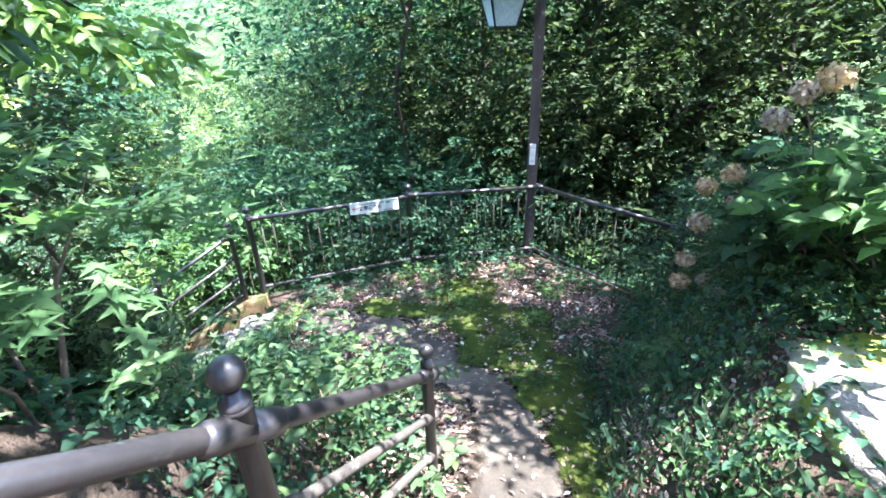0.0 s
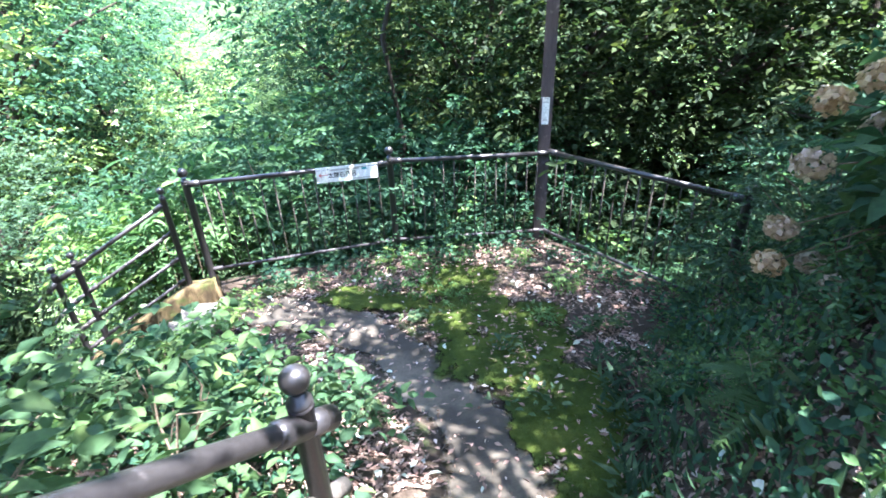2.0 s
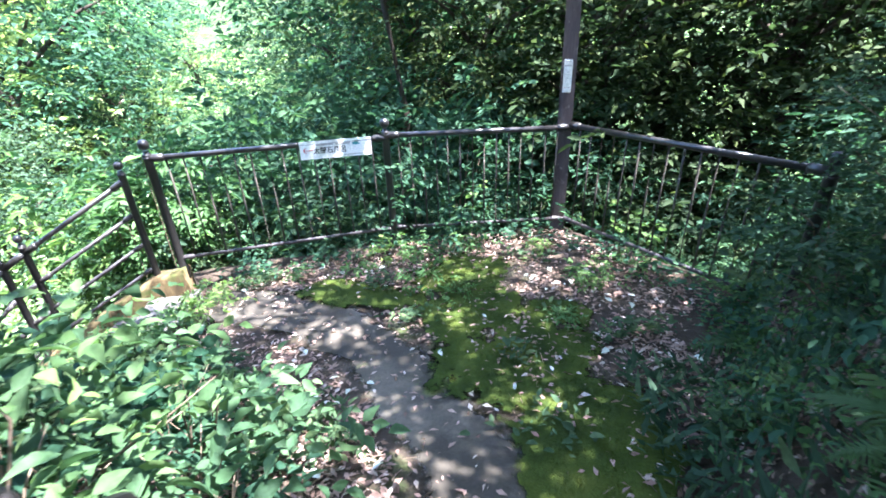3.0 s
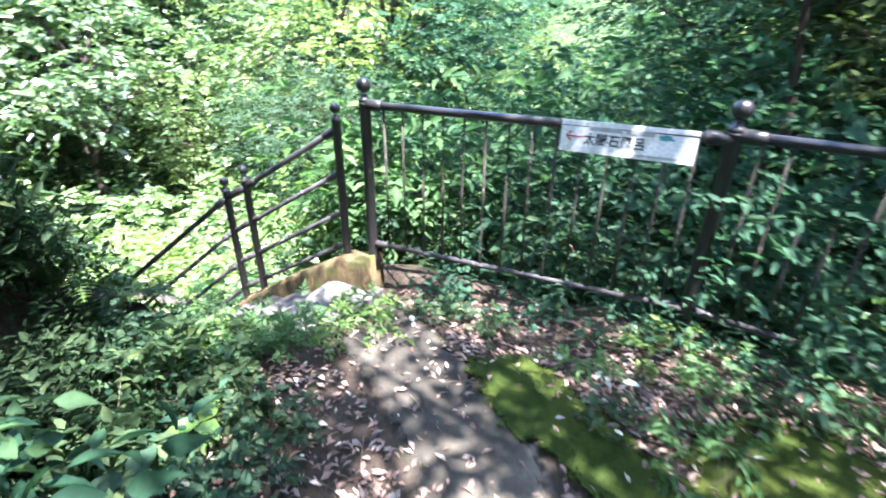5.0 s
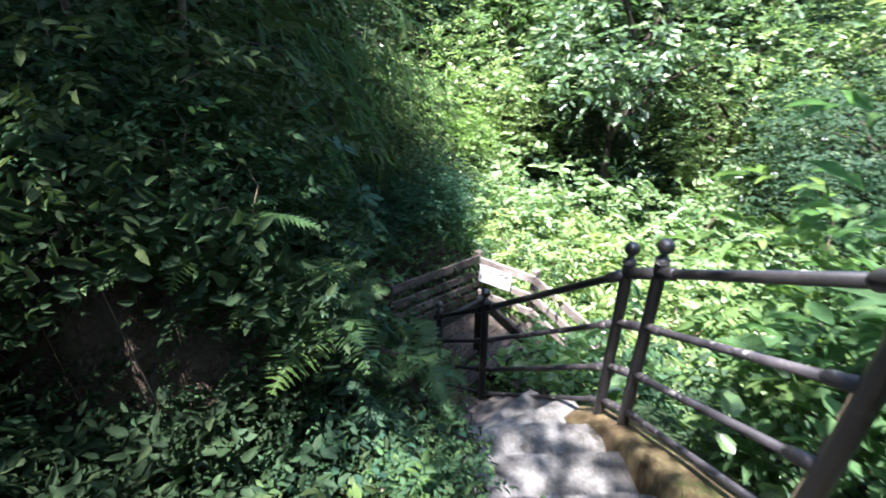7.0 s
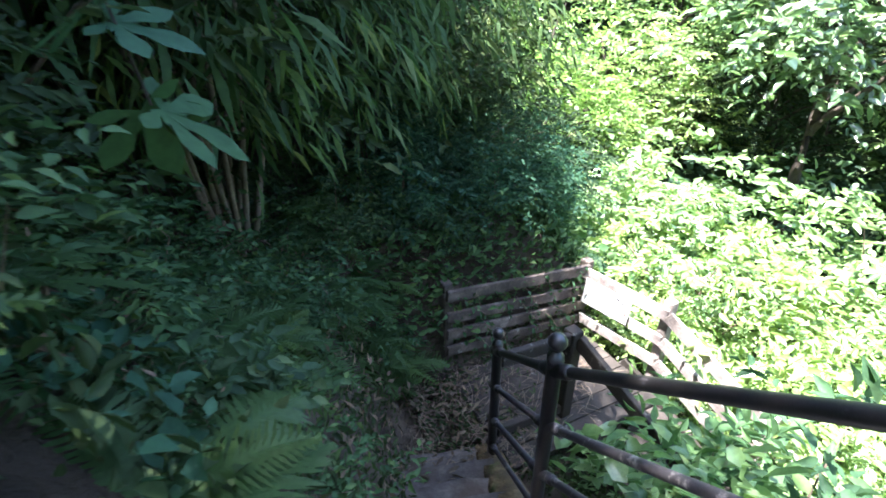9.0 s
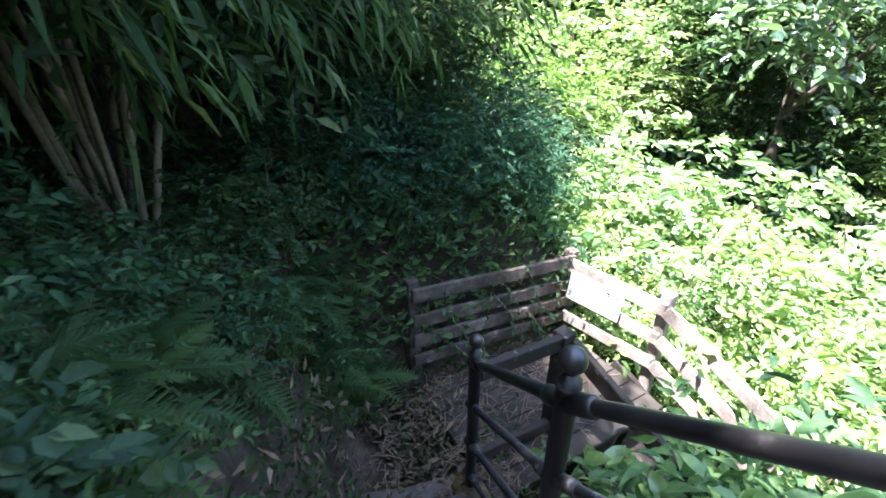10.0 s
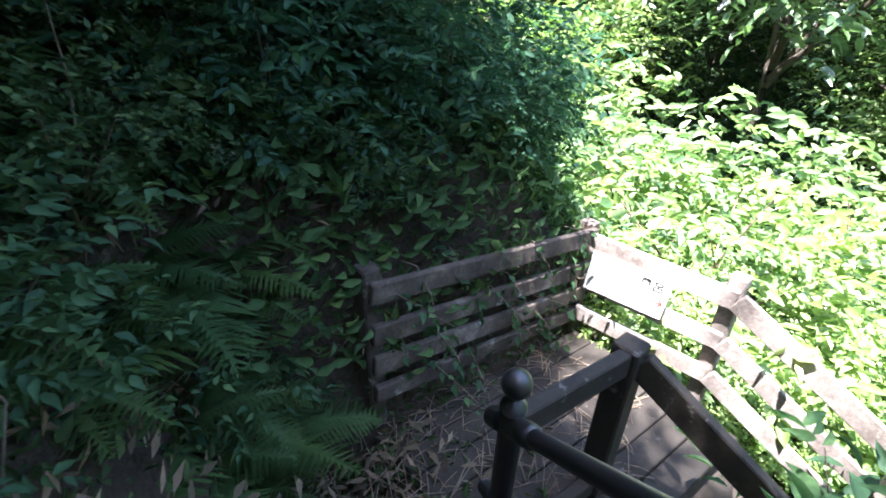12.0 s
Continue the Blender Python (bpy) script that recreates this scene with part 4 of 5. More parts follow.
def frond_mesh(seed, length=0.5):
    """An arching midrib with toothed leaflets joined to both its sides, widest a third of the way up."""
    rng = np.random.default_rng(seed)
    n = 24
    bm = bmesh.new()
    bend = rng.normal() * 0.06

    def spine(t):
        return Vector((length * t, bend * length * t * t, 0.55 * length * t - 0.75 * length * t * t))
    rib = []
    for k in range(n + 1):
        t = k / n
        w = 0.0035 * (1 - 0.75 * t)
        rib.append([bm.verts.new(spine(t) + Vector((0, sgn * w, 0))) for sgn in (-1, 1)])
    for a, b in zip(rib, rib[1:]):
        bm.faces.new((a[0], b[0], b[1], a[1]))
    for k in range(4, n):
        t = k / n
        size = (0.30 * math.sin(math.pi * min(t * 0.9 + 0.12, 1)) ** 0.8 + 0.02) * length
        for j, sgn in ((0, -1), (1, 1)):
            a, b = rib[k][j], rib[k + 1][j]
            root = (a.co + b.co) / 2
            out = Vector((0.38, sgn * 1.0, -0.10 + 0.12 * rng.normal())).normalized() * size * (0.9 + 0.2 * rng.random())
            lo, hi = [a], [b]
            for u, w in ((0.3, 0.52), (0.45, 0.30), (0.6, 0.40), (0.75, 0.20)):
                sag = Vector((0, 0, -0.16 * size * u * u))
                half = Vector((length / n * w, 0, 0))
                lo.append(bm.verts.new(root + out * u - half + sag))
                hi.append(bm.verts.new(root + out * u + half + sag))
            tip = bm.verts.new(root + out + Vector((0, 0, -0.16 * size)))
            for p, q, r_, s_ in zip(lo, lo[1:], hi[1:], hi):
                bm.faces.new((p, q, r_, s_))
            bm.faces.new((lo[-1], tip, hi[-1]))
    bmesh.ops.recalc_face_normals(bm, faces=bm.faces)
    me = bpy.data.meshes.new("frond")
    bm.to_mesh(me)
    bm.free()
    me.materials.append(L_FERN)
    return me


FRONDS = [frond_mesh(90 + k) for k in range(3)]


def fern(seed):
    rng = random.Random(seed)
    root = thing("fern", "green fern with arching toothed fronds on the shady bank", "fern", "ferns on the bank")
    n = rng.randint(6, 9)
    for k in range(n):
        f = new("frond", FRONDS[k % 3])
        f.parent = root
        f.matrix_basis = pose(0, 0, 0, rng.uniform(-12, 12), rng.uniform(-30, 5), 360 * k / n + rng.uniform(-18, 18)) @ Matrix.Scale(rng.uniform(0.75, 1.2), 4)
    return root


FERN = [fern(3), fern(4), fern(5)]
TREE = [make_tree("tree", "tall broadleaved tree with layered dark green foliage", 100 + k, 7.0, (2.6, 2.6, 2.3), 4.9, 80, 9, 9, 0.15, 0.45, (L_BROAD, L_BLUE, L_DARK)[k], group="trees of the wood") for k in range(3)]
SUNTREE = [make_tree("sunlit_tree", "tree across the valley, leaf colour pale as if sunlit", 110 + k, 7.0, (2.6, 2.6, 2.6), 4.4, 80, 9, 9, 0.17, 0.45, (L_PALE, L_YELLOW)[k], group="sunlit trees across the valley") for k in range(2)]

GLOSSY = make_tree("glossy_tree", "dark evergreen tree, some glossy leaves coloured pale as sun flashes", 118, 7.0, (2.6, 2.6, 2.8), 4.2, 60, 9, 9, 0.2, 0.5, L_SHINE, OVAL, group="evergreen trees across the valley", clump=0.11)


def in_hollow(x, y):
    """The shaded gully across the valley, where no low shrubs stand."""
    return ((x + 12.2) / 2.4) ** 2 + ((y - 3.85) / 0.95) ** 2 < 1


def scatter(kinds, spots, s0=0.8, s1=1.2, sink=0.05, tall=1.0):
    for x, y, *rest in spots:
        if in_hollow(x, y):
            continue
        put(R.choice(kinds), x, y, R.uniform(0, 6.283), R.uniform(s0, s1) * (rest[0] if rest else 1.0), sink, tall)


def clear_of_walk(x, y, room):
    return float(along(ROUTE, np.array([x]), np.array([y]))[0][0]) > room


# behind the fence, low to high
MID = [make_shrub("leafy_shrub", "green shrub with open leafy sprays behind the fence", "shrub", 26 + k, (0.75, 0.75, 0.7), 0.7, 24, 6, 7, 0.085, 0.5, L_BROAD, twig=0.32, group="shrubs behind the fence") for k in range(2)]
scatter(MID, [(-3.5, 6.8, 0.9), (-2.0, 7.1)], 0.9, 1.1)
scatter(BROAD + SMALL, [(-2.6, 7.3), (-1.4, 7.25), (-0.6, 7.45), (0.3, 7.8), (1.2, 7.9), (2.5, 7.4, 0.9), (3.1, 6.5, 0.9)], 0.9, 1.2)
scatter(BROAD, [(-4.3, 7.4, 1.5), (-3.2, 7.9, 1.6), (-2.0, 8.3, 1.6), (-0.8, 8.7, 1.7), (-5.2, 8.6, 1.7), (-3.8, 9.6, 2.2), (-2.2, 10.0, 2.3), (-0.6, 10.4, 2.3)], 0.95, 1.15)
scatter(DARK, [(0.6, 9.2, 1.5), (1.8, 8.6, 1.6), (3.6, 7.9, 1.5), (1.2, 10.8, 2.0), (3.0, 9.8, 2.0), (4.2, 8.0, 2.0), (-0.2, 12.0, 2.2)], 0.95, 1.2)
# shrubs over the iron fence's far end and the east bank
scatter(SMALL + BROAD, [(1.95, 6.75, 0.55), (2.35, 6.15, 0.55), (2.9, 5.6, 0.8), (2.75, 4.85, 0.7), (3.3, 4.5, 1.1)], 0.9, 1.1)
scatter(BROAD + MID, [(3.9, 5.6, 1.2), (3.9, 4.3, 1.2), (4.3, 6.6, 1.5), (4.9, 5.2, 1.7), (4.9, 3.4, 1.6), (5.0, 1.6, 1.4)], 0.95, 1.15)
scatter(SMALL + MID, [(2.1, 5.2, 0.72), (2.35, 4.85, 0.8), (2.0, 4.75, 0.6)], 0.95, 1.05)
put(HYDR[0], 2.3, 3.0, 0.4, 0.85)
put(HYDR[1], 2.25, 3.95, 2.0, 0.8)
put(HYDR[0], 3.0, 3.4, 3.6, 1.0)


def bloom(parent, at, r, seed):
    """A dried mophead: many small papery florets over a ball, on a thin stalk."""
    rng = np.random.default_rng(seed)
    n = 170
    v = unit(rng.normal(size=(n, 3)))
    inv = parent.matrix_basis.inverted()
    p = np.array(at) + v * r * (0.55 + 0.45 * rng.random((n, 1))) * np.array([1, 1, 0.8])
    w = unit(np.cross(v, rng.normal(size=(n, 3)))) + 0.4 * v
    me = leaf_mesh("dried_bloom", M_DEADBLOOM, KITE, p, w, v, 0.032 * (0.7 + 0.6 * rng.random(n)), 0.8)
    me.transform(inv)
    ob = new("dried_bloom", me)
    ob.parent = parent
    tagged(ob, "dry brown hydrangea flower head")
    bm = bmesh.new()
    foot = parent.matrix_basis.translation + Vector((0, 0, 0.3))
    a = Vector(at)
    tube(bm, [a, a.lerp(foot, 0.4) + Vector((0, 0, 0.05)), foot], [0.003, 0.004, 0.006], 5, False)
    bmesh.ops.transform(bm, matrix=inv, verts=bm.verts)
    part("stalk", bm, M_TWIG, parent)


bush = put(HYDR[1], 2.1, 3.45, 5.0, 0.62)
for k, (x, y, z, r) in enumerate(((1.6, 3.86, 1.94, 0.075), (1.81, 3.86, 2.11, 0.075), (1.73, 3.86, 2.29, 0.07), (1.59, 3.86, 2.2, 0.065), (1.56, 3.86, 1.65, 0.06), (1.73, 3.86, 1.49, 0.055), (1.56, 3.86, 1.47, 0.065), (1.87, 3.86, 1.37, 0.06), (1.65, 3.35, 2.73, 0.07), (1.74, 3.35, 2.86, 0.06), (1.86, 3.35, 2.93, 0.08))):
    bloom(bush, (x, y, z), r, 200 + k)

# valley side of the stairs
scatter(MID + SMALL, [(-4.15, 5.75, 0.75), (-4.9, 5.7, 0.8), (-3.8, 6.3, 0.9), (-4.6, 6.5, 1.15), (-3.1, 6.6, 0.8), (-5.3, 6.3, 1.0), (-5.6, 6.9, 1.3), (-6.9, 6.7, 1.2), (-6.3, 8.0, 1.5), (-7.4, 8.2, 1.6), (-4.4, 7.4, 1.5)], 0.9, 1.1)
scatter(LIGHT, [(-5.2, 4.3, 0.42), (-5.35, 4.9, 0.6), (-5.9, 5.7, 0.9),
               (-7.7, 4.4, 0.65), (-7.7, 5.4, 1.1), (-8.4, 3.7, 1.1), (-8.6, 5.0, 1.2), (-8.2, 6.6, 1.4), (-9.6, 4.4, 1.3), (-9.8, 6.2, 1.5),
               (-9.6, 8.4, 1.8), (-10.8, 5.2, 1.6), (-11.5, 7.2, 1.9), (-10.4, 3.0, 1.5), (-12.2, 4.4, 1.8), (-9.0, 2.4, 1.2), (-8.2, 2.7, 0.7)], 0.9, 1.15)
for k in range(40):
    a = radians(FR.uniform(120, 205))
    r = FR.uniform(11.0, 16.0)
    if math.hypot(-3 + r * math.cos(a) + 15.0, 4 + r * math.sin(a) - 3.4) < 2.3 or in_hollow(-3 + r * math.cos(a), 4 + r * math.sin(a)):
        continue
    put(FR.choice(LIGHT + BROAD[:1]), -3 + r * math.cos(a), 4 + r * math.sin(a), FR.uniform(0, 6), FR.uniform(1.2, 1.9), 0.2)
TALL = [make_shrub("tall_bright_plant", "tall plant with large bright green leaves behind the railing", "plant", 170 + k, (0.42, 0.42, 0.62), 0.95, 22, 4, 6, 0.14, 0.36, (L_HERB, L_LIGHT)[k], POINTED, twig=0.2, stems=12, group="tall plants behind the railing", clump=0.3) for k in range(2)]
scatter(TALL, [(-5.55, 4.4, 1.1), (-5.75, 4.9, 1.2), (-3.75, 6.0, 0.72), (-4.3, 5.65, 0.7), (-4.95, 5.3, 0.62), (-5.3, 4.75, 0.5), (-3.3, 6.5, 0.8), (-4.9, 6.1, 1.1), (-4.6, 5.8, 1.2), (-4.15, 6.0, 1.2), (-5.0, 5.65, 1.0), (-3.8, 6.3, 1.25), (-4.5, 6.3, 1.4)], 0.9, 1.05)
OVER = [make_shrub("overhanging_shrub", "shrub arching over the bank, leaves darkened for deep shade", "shrub", 180 + k, (1.25, 1.0, 0.65), 2.35, 52, 7, 9, 0.085, 0.42, L_DARK, twig=0.34, stems=14, group="dark shrubs of the bank") for k in range(2)]
scatter(OVER, [(-3.3, 2.55), (-4.3, 1.9), (-3.2, 1.9, 0.8), (-5.4, 0.7, 0.9), (-6.6, 0.6, 0.9), (-8.1, 1.3, 0.8)], 0.95, 1.05)
for k in range(150):
    x, y, s = R.uniform(-8.8, -5.0), R.uniform(0.7, 3.6), R.uniform(0.3, 0.62)
    if x > -7.6 and 2.0 > -0.38 * (x + 5.62) - 0.925 * (y - 2.39) > 0.04 + 0.55 * s:
        put(R.choice(MID + SMALL + BROAD[:2]), x, y, R.uniform(0, 6), s, 0.16)
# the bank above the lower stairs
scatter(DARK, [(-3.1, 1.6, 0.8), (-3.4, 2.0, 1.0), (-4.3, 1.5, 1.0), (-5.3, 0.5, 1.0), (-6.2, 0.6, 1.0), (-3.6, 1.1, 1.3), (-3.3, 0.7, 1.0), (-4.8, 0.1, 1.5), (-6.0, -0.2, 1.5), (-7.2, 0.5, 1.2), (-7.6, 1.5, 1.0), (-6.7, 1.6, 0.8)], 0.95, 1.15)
for x, y, s in ((-3.2, 2.1, 0.85), (-4.0, 1.75, 1.0), (-4.8, 1.5, 1.1), (-5.4, 1.6, 1.1), (-4.4, 1.4, 1.4), (-5.7, 0.9, 1.4), (-3.4, 1.5, 1.3), (-6.4, 1.6, 1.1)):
    put(R.choice(BAMBOO), x, y, R.uniform(0, 6.283), s, 0.05)
scatter(MID + SMALL, [(-5.9, 1.75, 0.5), (-6.45, 1.98, 0.5), (-6.95, 2.2, 0.5), (-5.3, 1.6, 0.55), (-7.5, 2.35, 0.6), (-6.2, 1.4, 0.8), (-4.9, 1.9, 0.5), (-7.9, 1.9, 0.9), (-7.0, 1.5, 0.9), (-8.2, 2.6, 0.8), (-8.6, 2.0, 1.1)], 0.9, 1.1)
scatter(LIGHT, [(-7.35, 3.3, 0.42), (-7.4, 4.1, 0.4), (-7.3, 5.0, 0.5), (-8.0, 3.2, 0.6), (-8.1, 4.0, 0.6), (-8.0, 5.0, 0.7), (-8.9, 3.1, 0.8), (-9.0, 4.3, 0.8), (-9.0, 5.6, 0.9), (-7.2, 5.9, 0.7), (-6.3, 5.9, 0.6),
               (-5.4, 5.6, 0.6), (-10.2, 5.2, 1.1)], 0.9, 1.15)
# low plants all over the bank
scatter(DARK + SMALL, [(-2.35, 3.05, 0.42), (-2.65, 3.3, 0.4), (-2.85, 3.1, 0.5), (-2.5, 2.75, 0.5), (-2.15, 2.75, 0.42), (-3.1, 3.3, 0.42), (-2.2, 3.3, 0.32), (-2.75, 2.8, 0.5), (-2.45, 3.5, 0.3), (-3.0, 2.9, 0.5)], 0.9, 1.1, 0.1)
for k in range(30):
    x, y = R.uniform(-5.6, -2.6), R.uniform(1.3, 4.1)
    if clear_of_walk(x, y, 0.6) and ground_at(x, y) > -1.9 and y < 4.2 + 0.6 * (x + 2.6):
        put(R.choice(HERB), x, y, R.uniform(0, 6.283), R.uniform(0.4, 0.6), 0.02)
# beside the railing of the upper path
scatter(BLUEHERB, [(-0.45, 2.2), (-0.75, 2.6), (-0.55, 3.0), (-1.1, 2.9), (-0.9, 3.3), (-1.5, 3.3), (-0.8, 2.0), (-1.3, 2.4), (-1.8, 2.8)], 0.85, 1.15, 0.02)
put(MAPLE[0], -1.35, 1.75, 0.3, 1.0)
put(MAPLE[1], -2.1, 2.3, 1.3, 0.9)
put(MAPLE[0], -2.3, 1.7, 2.2, 0.8)
scatter(HERB, [(-1.95, 3.7), (-2.3, 4.1), (-2.6, 3.8), (-1.5, 4.1), (-3.0, 3.75), (-1.2, 3.9), (-0.6, 3.7), (-2.2, 3.4), (-1.8, 4.35, 0.6)], 0.5, 0.8, 0.02)
for k in range(110):
    s = FR.random()
    p, d = stair_point(-0.35 - 1.75 * s)
    side = Vector((-d.y, d.x, 0))
    q = p + side * (0.42 + 0.95 * FR.random() ** 1.4)
    if clear_of_walk(q.x, q.y, 0.9 if q.y > 3.5 else 0.68):
        put(FERN[k % 3], q.x, q.y, FR.uniform(0, 6.283), FR.uniform(0.4, 0.75), 0.0)
for k in range(28):
    x = FR.uniform(-5.3, -4.4)
    put(FERN[k % 3], x, 2.28 - 0.9 * FR.random() ** 1.3, FR.uniform(0, 6.283), FR.uniform(0.6, 1.05), 0.0)
for x, y, c in ( (-3.95, 2.75, 0.8), (-4.3, 2.5, 0.8), (-2.55, 3.55, 0.8), (-2.3, 3.95, 0.7), (-2.05, 3.75, 0.8), (-4.55, 2.2, 0.9), (-3.55, 3.3, 0.6)):
    put(FERN[int(c * 10) % 3], x, y, FR.uniform(0, 6.283), c, 0.0)

# fresh green herbs between the ferns of the bank
BANKHERB = [make_shrub("bank_herb", "soft green herb growing out of the shady bank", "plant", 190 + k, (0.26, 0.26, 0.2), 0.2, 16, 4, 6, 0.046, 0.46, L_HERB, POINTED, twig=0.11, stems=8, group="herbs of the bank", clump=0.32) for k in range(2)]
for k in range(170):
    x, y = FR.uniform(-5.6, -2.0), FR.uniform(1.9, 4.2)
    if clear_of_walk(x, y, 0.62) and y < 4.3 + 0.55 * (x + 2.4):
        put(BANKHERB[k % 2], x, y, FR.uniform(0, 6.283), FR.uniform(0.55, 1.05), 0.02)
# fresh weeds at the head of the stairs and under the fence
WEED = [make_shrub("fresh_weed", "fresh bright green weed among fallen leaves", "plant", 196 + k, (0.15, 0.15, 0.09), 0.09, 12, 3, 5, 0.05, 0.45, L_LIGHT, POINTED, twig=0.08, stems=7, group="weeds of the terrace", clump=0.34) for k in range(2)]
for k, (x, y) in enumerate(((-2.57, 4.29), (-2.5, 4.49), (-2.41, 4.67), (-2.35, 4.41), (-2.27, 4.62), (-2.36, 4.84), (-2.42, 5.19), (-2.78, 4.11), (-2.73, 4.45), (-2.25, 4.97), (-2.43, 4.25))):
    put(WEED[k % 2], x, y, FR.uniform(0, 6.283), FR.uniform(0.8, 1.3), 0.01)
for k, (x, y) in enumerate(((-1.75, 5.62), (-1.25, 5.75), (-0.75, 6.15), (-2.15, 5.5), (-0.3, 6.45), (-0.2, 5.35), (0.35, 6.3), (-0.55, 5.55), (0.85, 5.7), (1.1, 5.9), (0.6, 5.05), (-1.0, 6.1))):
    put(WEED[k % 2], x, y, FR.uniform(0, 6.283), FR.uniform(0.6, 1.1), 0.01)
# greenery leaning over the inner edge of the steps
for k, (x, y) in enumerate(((-3.66, 3.99), (-3.41, 4.18), (-3.12, 4.39), (-2.93, 4.52), (-3.81, 3.77), (-3.01, 4.26), (-2.8, 4.43), (-2.76, 4.52), (-3.24, 4.28), (-3.44, 4.04), (-2.84, 4.58))):
    put(FERN[k % 3] if k % 4 == 1 else BANKHERB[k % 2], x + 0.08, y - 0.2, FR.uniform(0, 6.283), FR.uniform(0.5, 0.8), 0.02)
# herbs and ferns on the steep face of the hollow
for k in range(60):
    x, y = FR.uniform(-3.0, -2.15), FR.uniform(2.85, 3.6)
    put(FERN[k % 3] if k % 5 == 0 else BANKHERB[k % 2], x, y, FR.uniform(0, 6.283), FR.uniform(0.45, 0.8), -0.06)
# plants covering the bank east of the path
for k in range(46):
    x, y = FR.uniform(1.25, 3.0), FR.uniform(1.2, 5.6)
    if not (1.35 < x < 2.75 and 1.3 < y < 2.85) and x > 1.2 + 0.5 * (y > 4.2):
        put(FERN[k % 2] if k % 3 == 0 and y > 3 else BANKHERB[k % 2], x, y, FR.uniform(0, 6.283), FR.uniform(0.5, 0.9), 0.02)

# trees: overhead and behind
for kind, x, y, s, turn in ((2, 0.9, 13.4, 1.6, 0.5), (1, -2.9, 13.0, 1.5, 1.0), (0, -4.2, 13.0, 0.9, 2.0), (2, 6.4, 7.2, 1.1, 3.0), (0, 5.2, -2.6, 1.0, 4.0), (2, -2.0, -0.9, 1.0, 5.0), (0, -4.7, -1.3, 1.0, 0.7),
                            (1, -6.2, -2.4, 1.0, 0.2), (0, -10.5, -3.2, 1.0, 0.9), (2, 4.6, 12.2, 1.6, 1.6), (2, -0.5, 10.3, 0.8, 0.4), (2, 1.3, 9.9, 0.8, 1.4), (2, 2.9, 9.5, 0.8, 2.4), (2, 4.4, 8.7, 0.8, 3.4), (2, 0.4, 11.6, 0.85, 4.4), (2, 2.2, 11.3, 0.85, 5.4), (2, 3.8, 10.7, 0.85, 0.9), (1, -2.0, 10.8, 0.75, 0.2), (1, 1.4, 16.5, 1.7, 2.2), (0, 1.6, -3.6, 1.0, 2.8), (2, 9.5, -1.0, 1.2, 1.0), (2, 5.5, 12.5, 1.8, 0.3)):
    put(TREE[kind], x, y, turn, s, 0.0)
put(make_tree("tree", "leaning tree whose limbs reach over the terrace", 131, 9.5, (2.8, 2.0, 1.8), 7.6, 84, 9, 9, 0.15, 0.45, L_BROAD, lean=(-3.6, -1.4), group="trees of the wood"), 5.4, 6.4)
put(make_tree("tree", "leaning tree whose limbs reach over the path", 134, 8.5, (1.15, 0.95, 1.2), 6.4, 38, 9, 9, 0.15, 0.45, L_BROAD, lean=(-3.5, 1.4), group="trees of the wood"), 5.7, 2.7)
put(make_tree("tree", "slender tree behind the fence with a high leafy crown", 135, 7.5, (2.4, 1.7, 1.3), 6.6, 62, 9, 9, 0.14, 0.45, L_BLUE, trunk=0.07, lean=(0.3, -0.3), group="trees of the wood"), -1.7, 8.3)
# Mixed dark and pale leaf tones paint this crown as half lit.
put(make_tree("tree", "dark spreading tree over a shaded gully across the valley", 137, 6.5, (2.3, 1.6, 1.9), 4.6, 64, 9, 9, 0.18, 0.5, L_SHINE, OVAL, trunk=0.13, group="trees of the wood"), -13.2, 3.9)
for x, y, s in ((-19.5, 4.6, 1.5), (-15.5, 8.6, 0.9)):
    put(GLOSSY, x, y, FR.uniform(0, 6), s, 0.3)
put(make_tree("tree", "leaning tree whose limbs reach over the stairs", 132, 7.5, (2.0, 2.1, 2.0), 5.6, 90, 9, 9, 0.17, 0.45, L_BLUE, lean=(0.5, 1.7), group="trees of the wood"), -1.9, 0.5)
put(make_tree("tree", "leaning tree whose limbs reach over the stairs", 133, 6.5, (1.2, 1.35, 1.4), 4.6, 58, 9, 9, 0.17, 0.45, L_BROAD, lean=(1.1, 1.8), group="trees of the wood"), -3.2, 0.3)
for kind, x, y, s in ((0, -15.2, 0.6, 0.8), (1, -10.6, 0.2, 0.6), (0, -10.4, 8.4, 0.62), (0, -15.6, 6.6, 0.8), (0, -13.2, 8.6, 0.8), (1, -8.0, 9.6, 0.65), (0, -11.8, 9.2, 0.8), (0, -12.6, 0.2, 0.7), (0, -6.0, 10.8, 0.75), (0, -18.5, 4.4, 1.2), (1, -17.5, 1.5, 1.1)):
    put(TREE[kind] if y > 8 else SUNTREE[kind], x, y, FR.uniform(0, 6), s, 0.1)
# Dark-leaved trees stand in for the shaded gap across the valley.
for x, y, s in ((-15.2, 3.2, 0.6), (-16.4, 4.0, 0.7)):
    put(TREE[2], x, y, FR.uniform(0, 6), s, 1.4)
scatter(BROAD, [(-8.3, 4.7, 0.7), (-9.5, 5.4, 0.9), (-7.9, 6.0, 0.8), (-10.6, 4.2, 1.0), (-9.2, 3.4, 0.65), (-11.4, 5.9, 1.1), (-8.8, 6.9, 1.0), (-12.0, 3.6, 1.1), (-6.6, 7.4, 0.9)], 0.95, 1.1)
scatter(LIGHT, [(-8.7, 2.5, 1.2), (-9.4, 1.8, 1.5), (-8.3, 1.7, 1.0), (-10.2, 2.4, 1.0)], 0.95, 1.05)
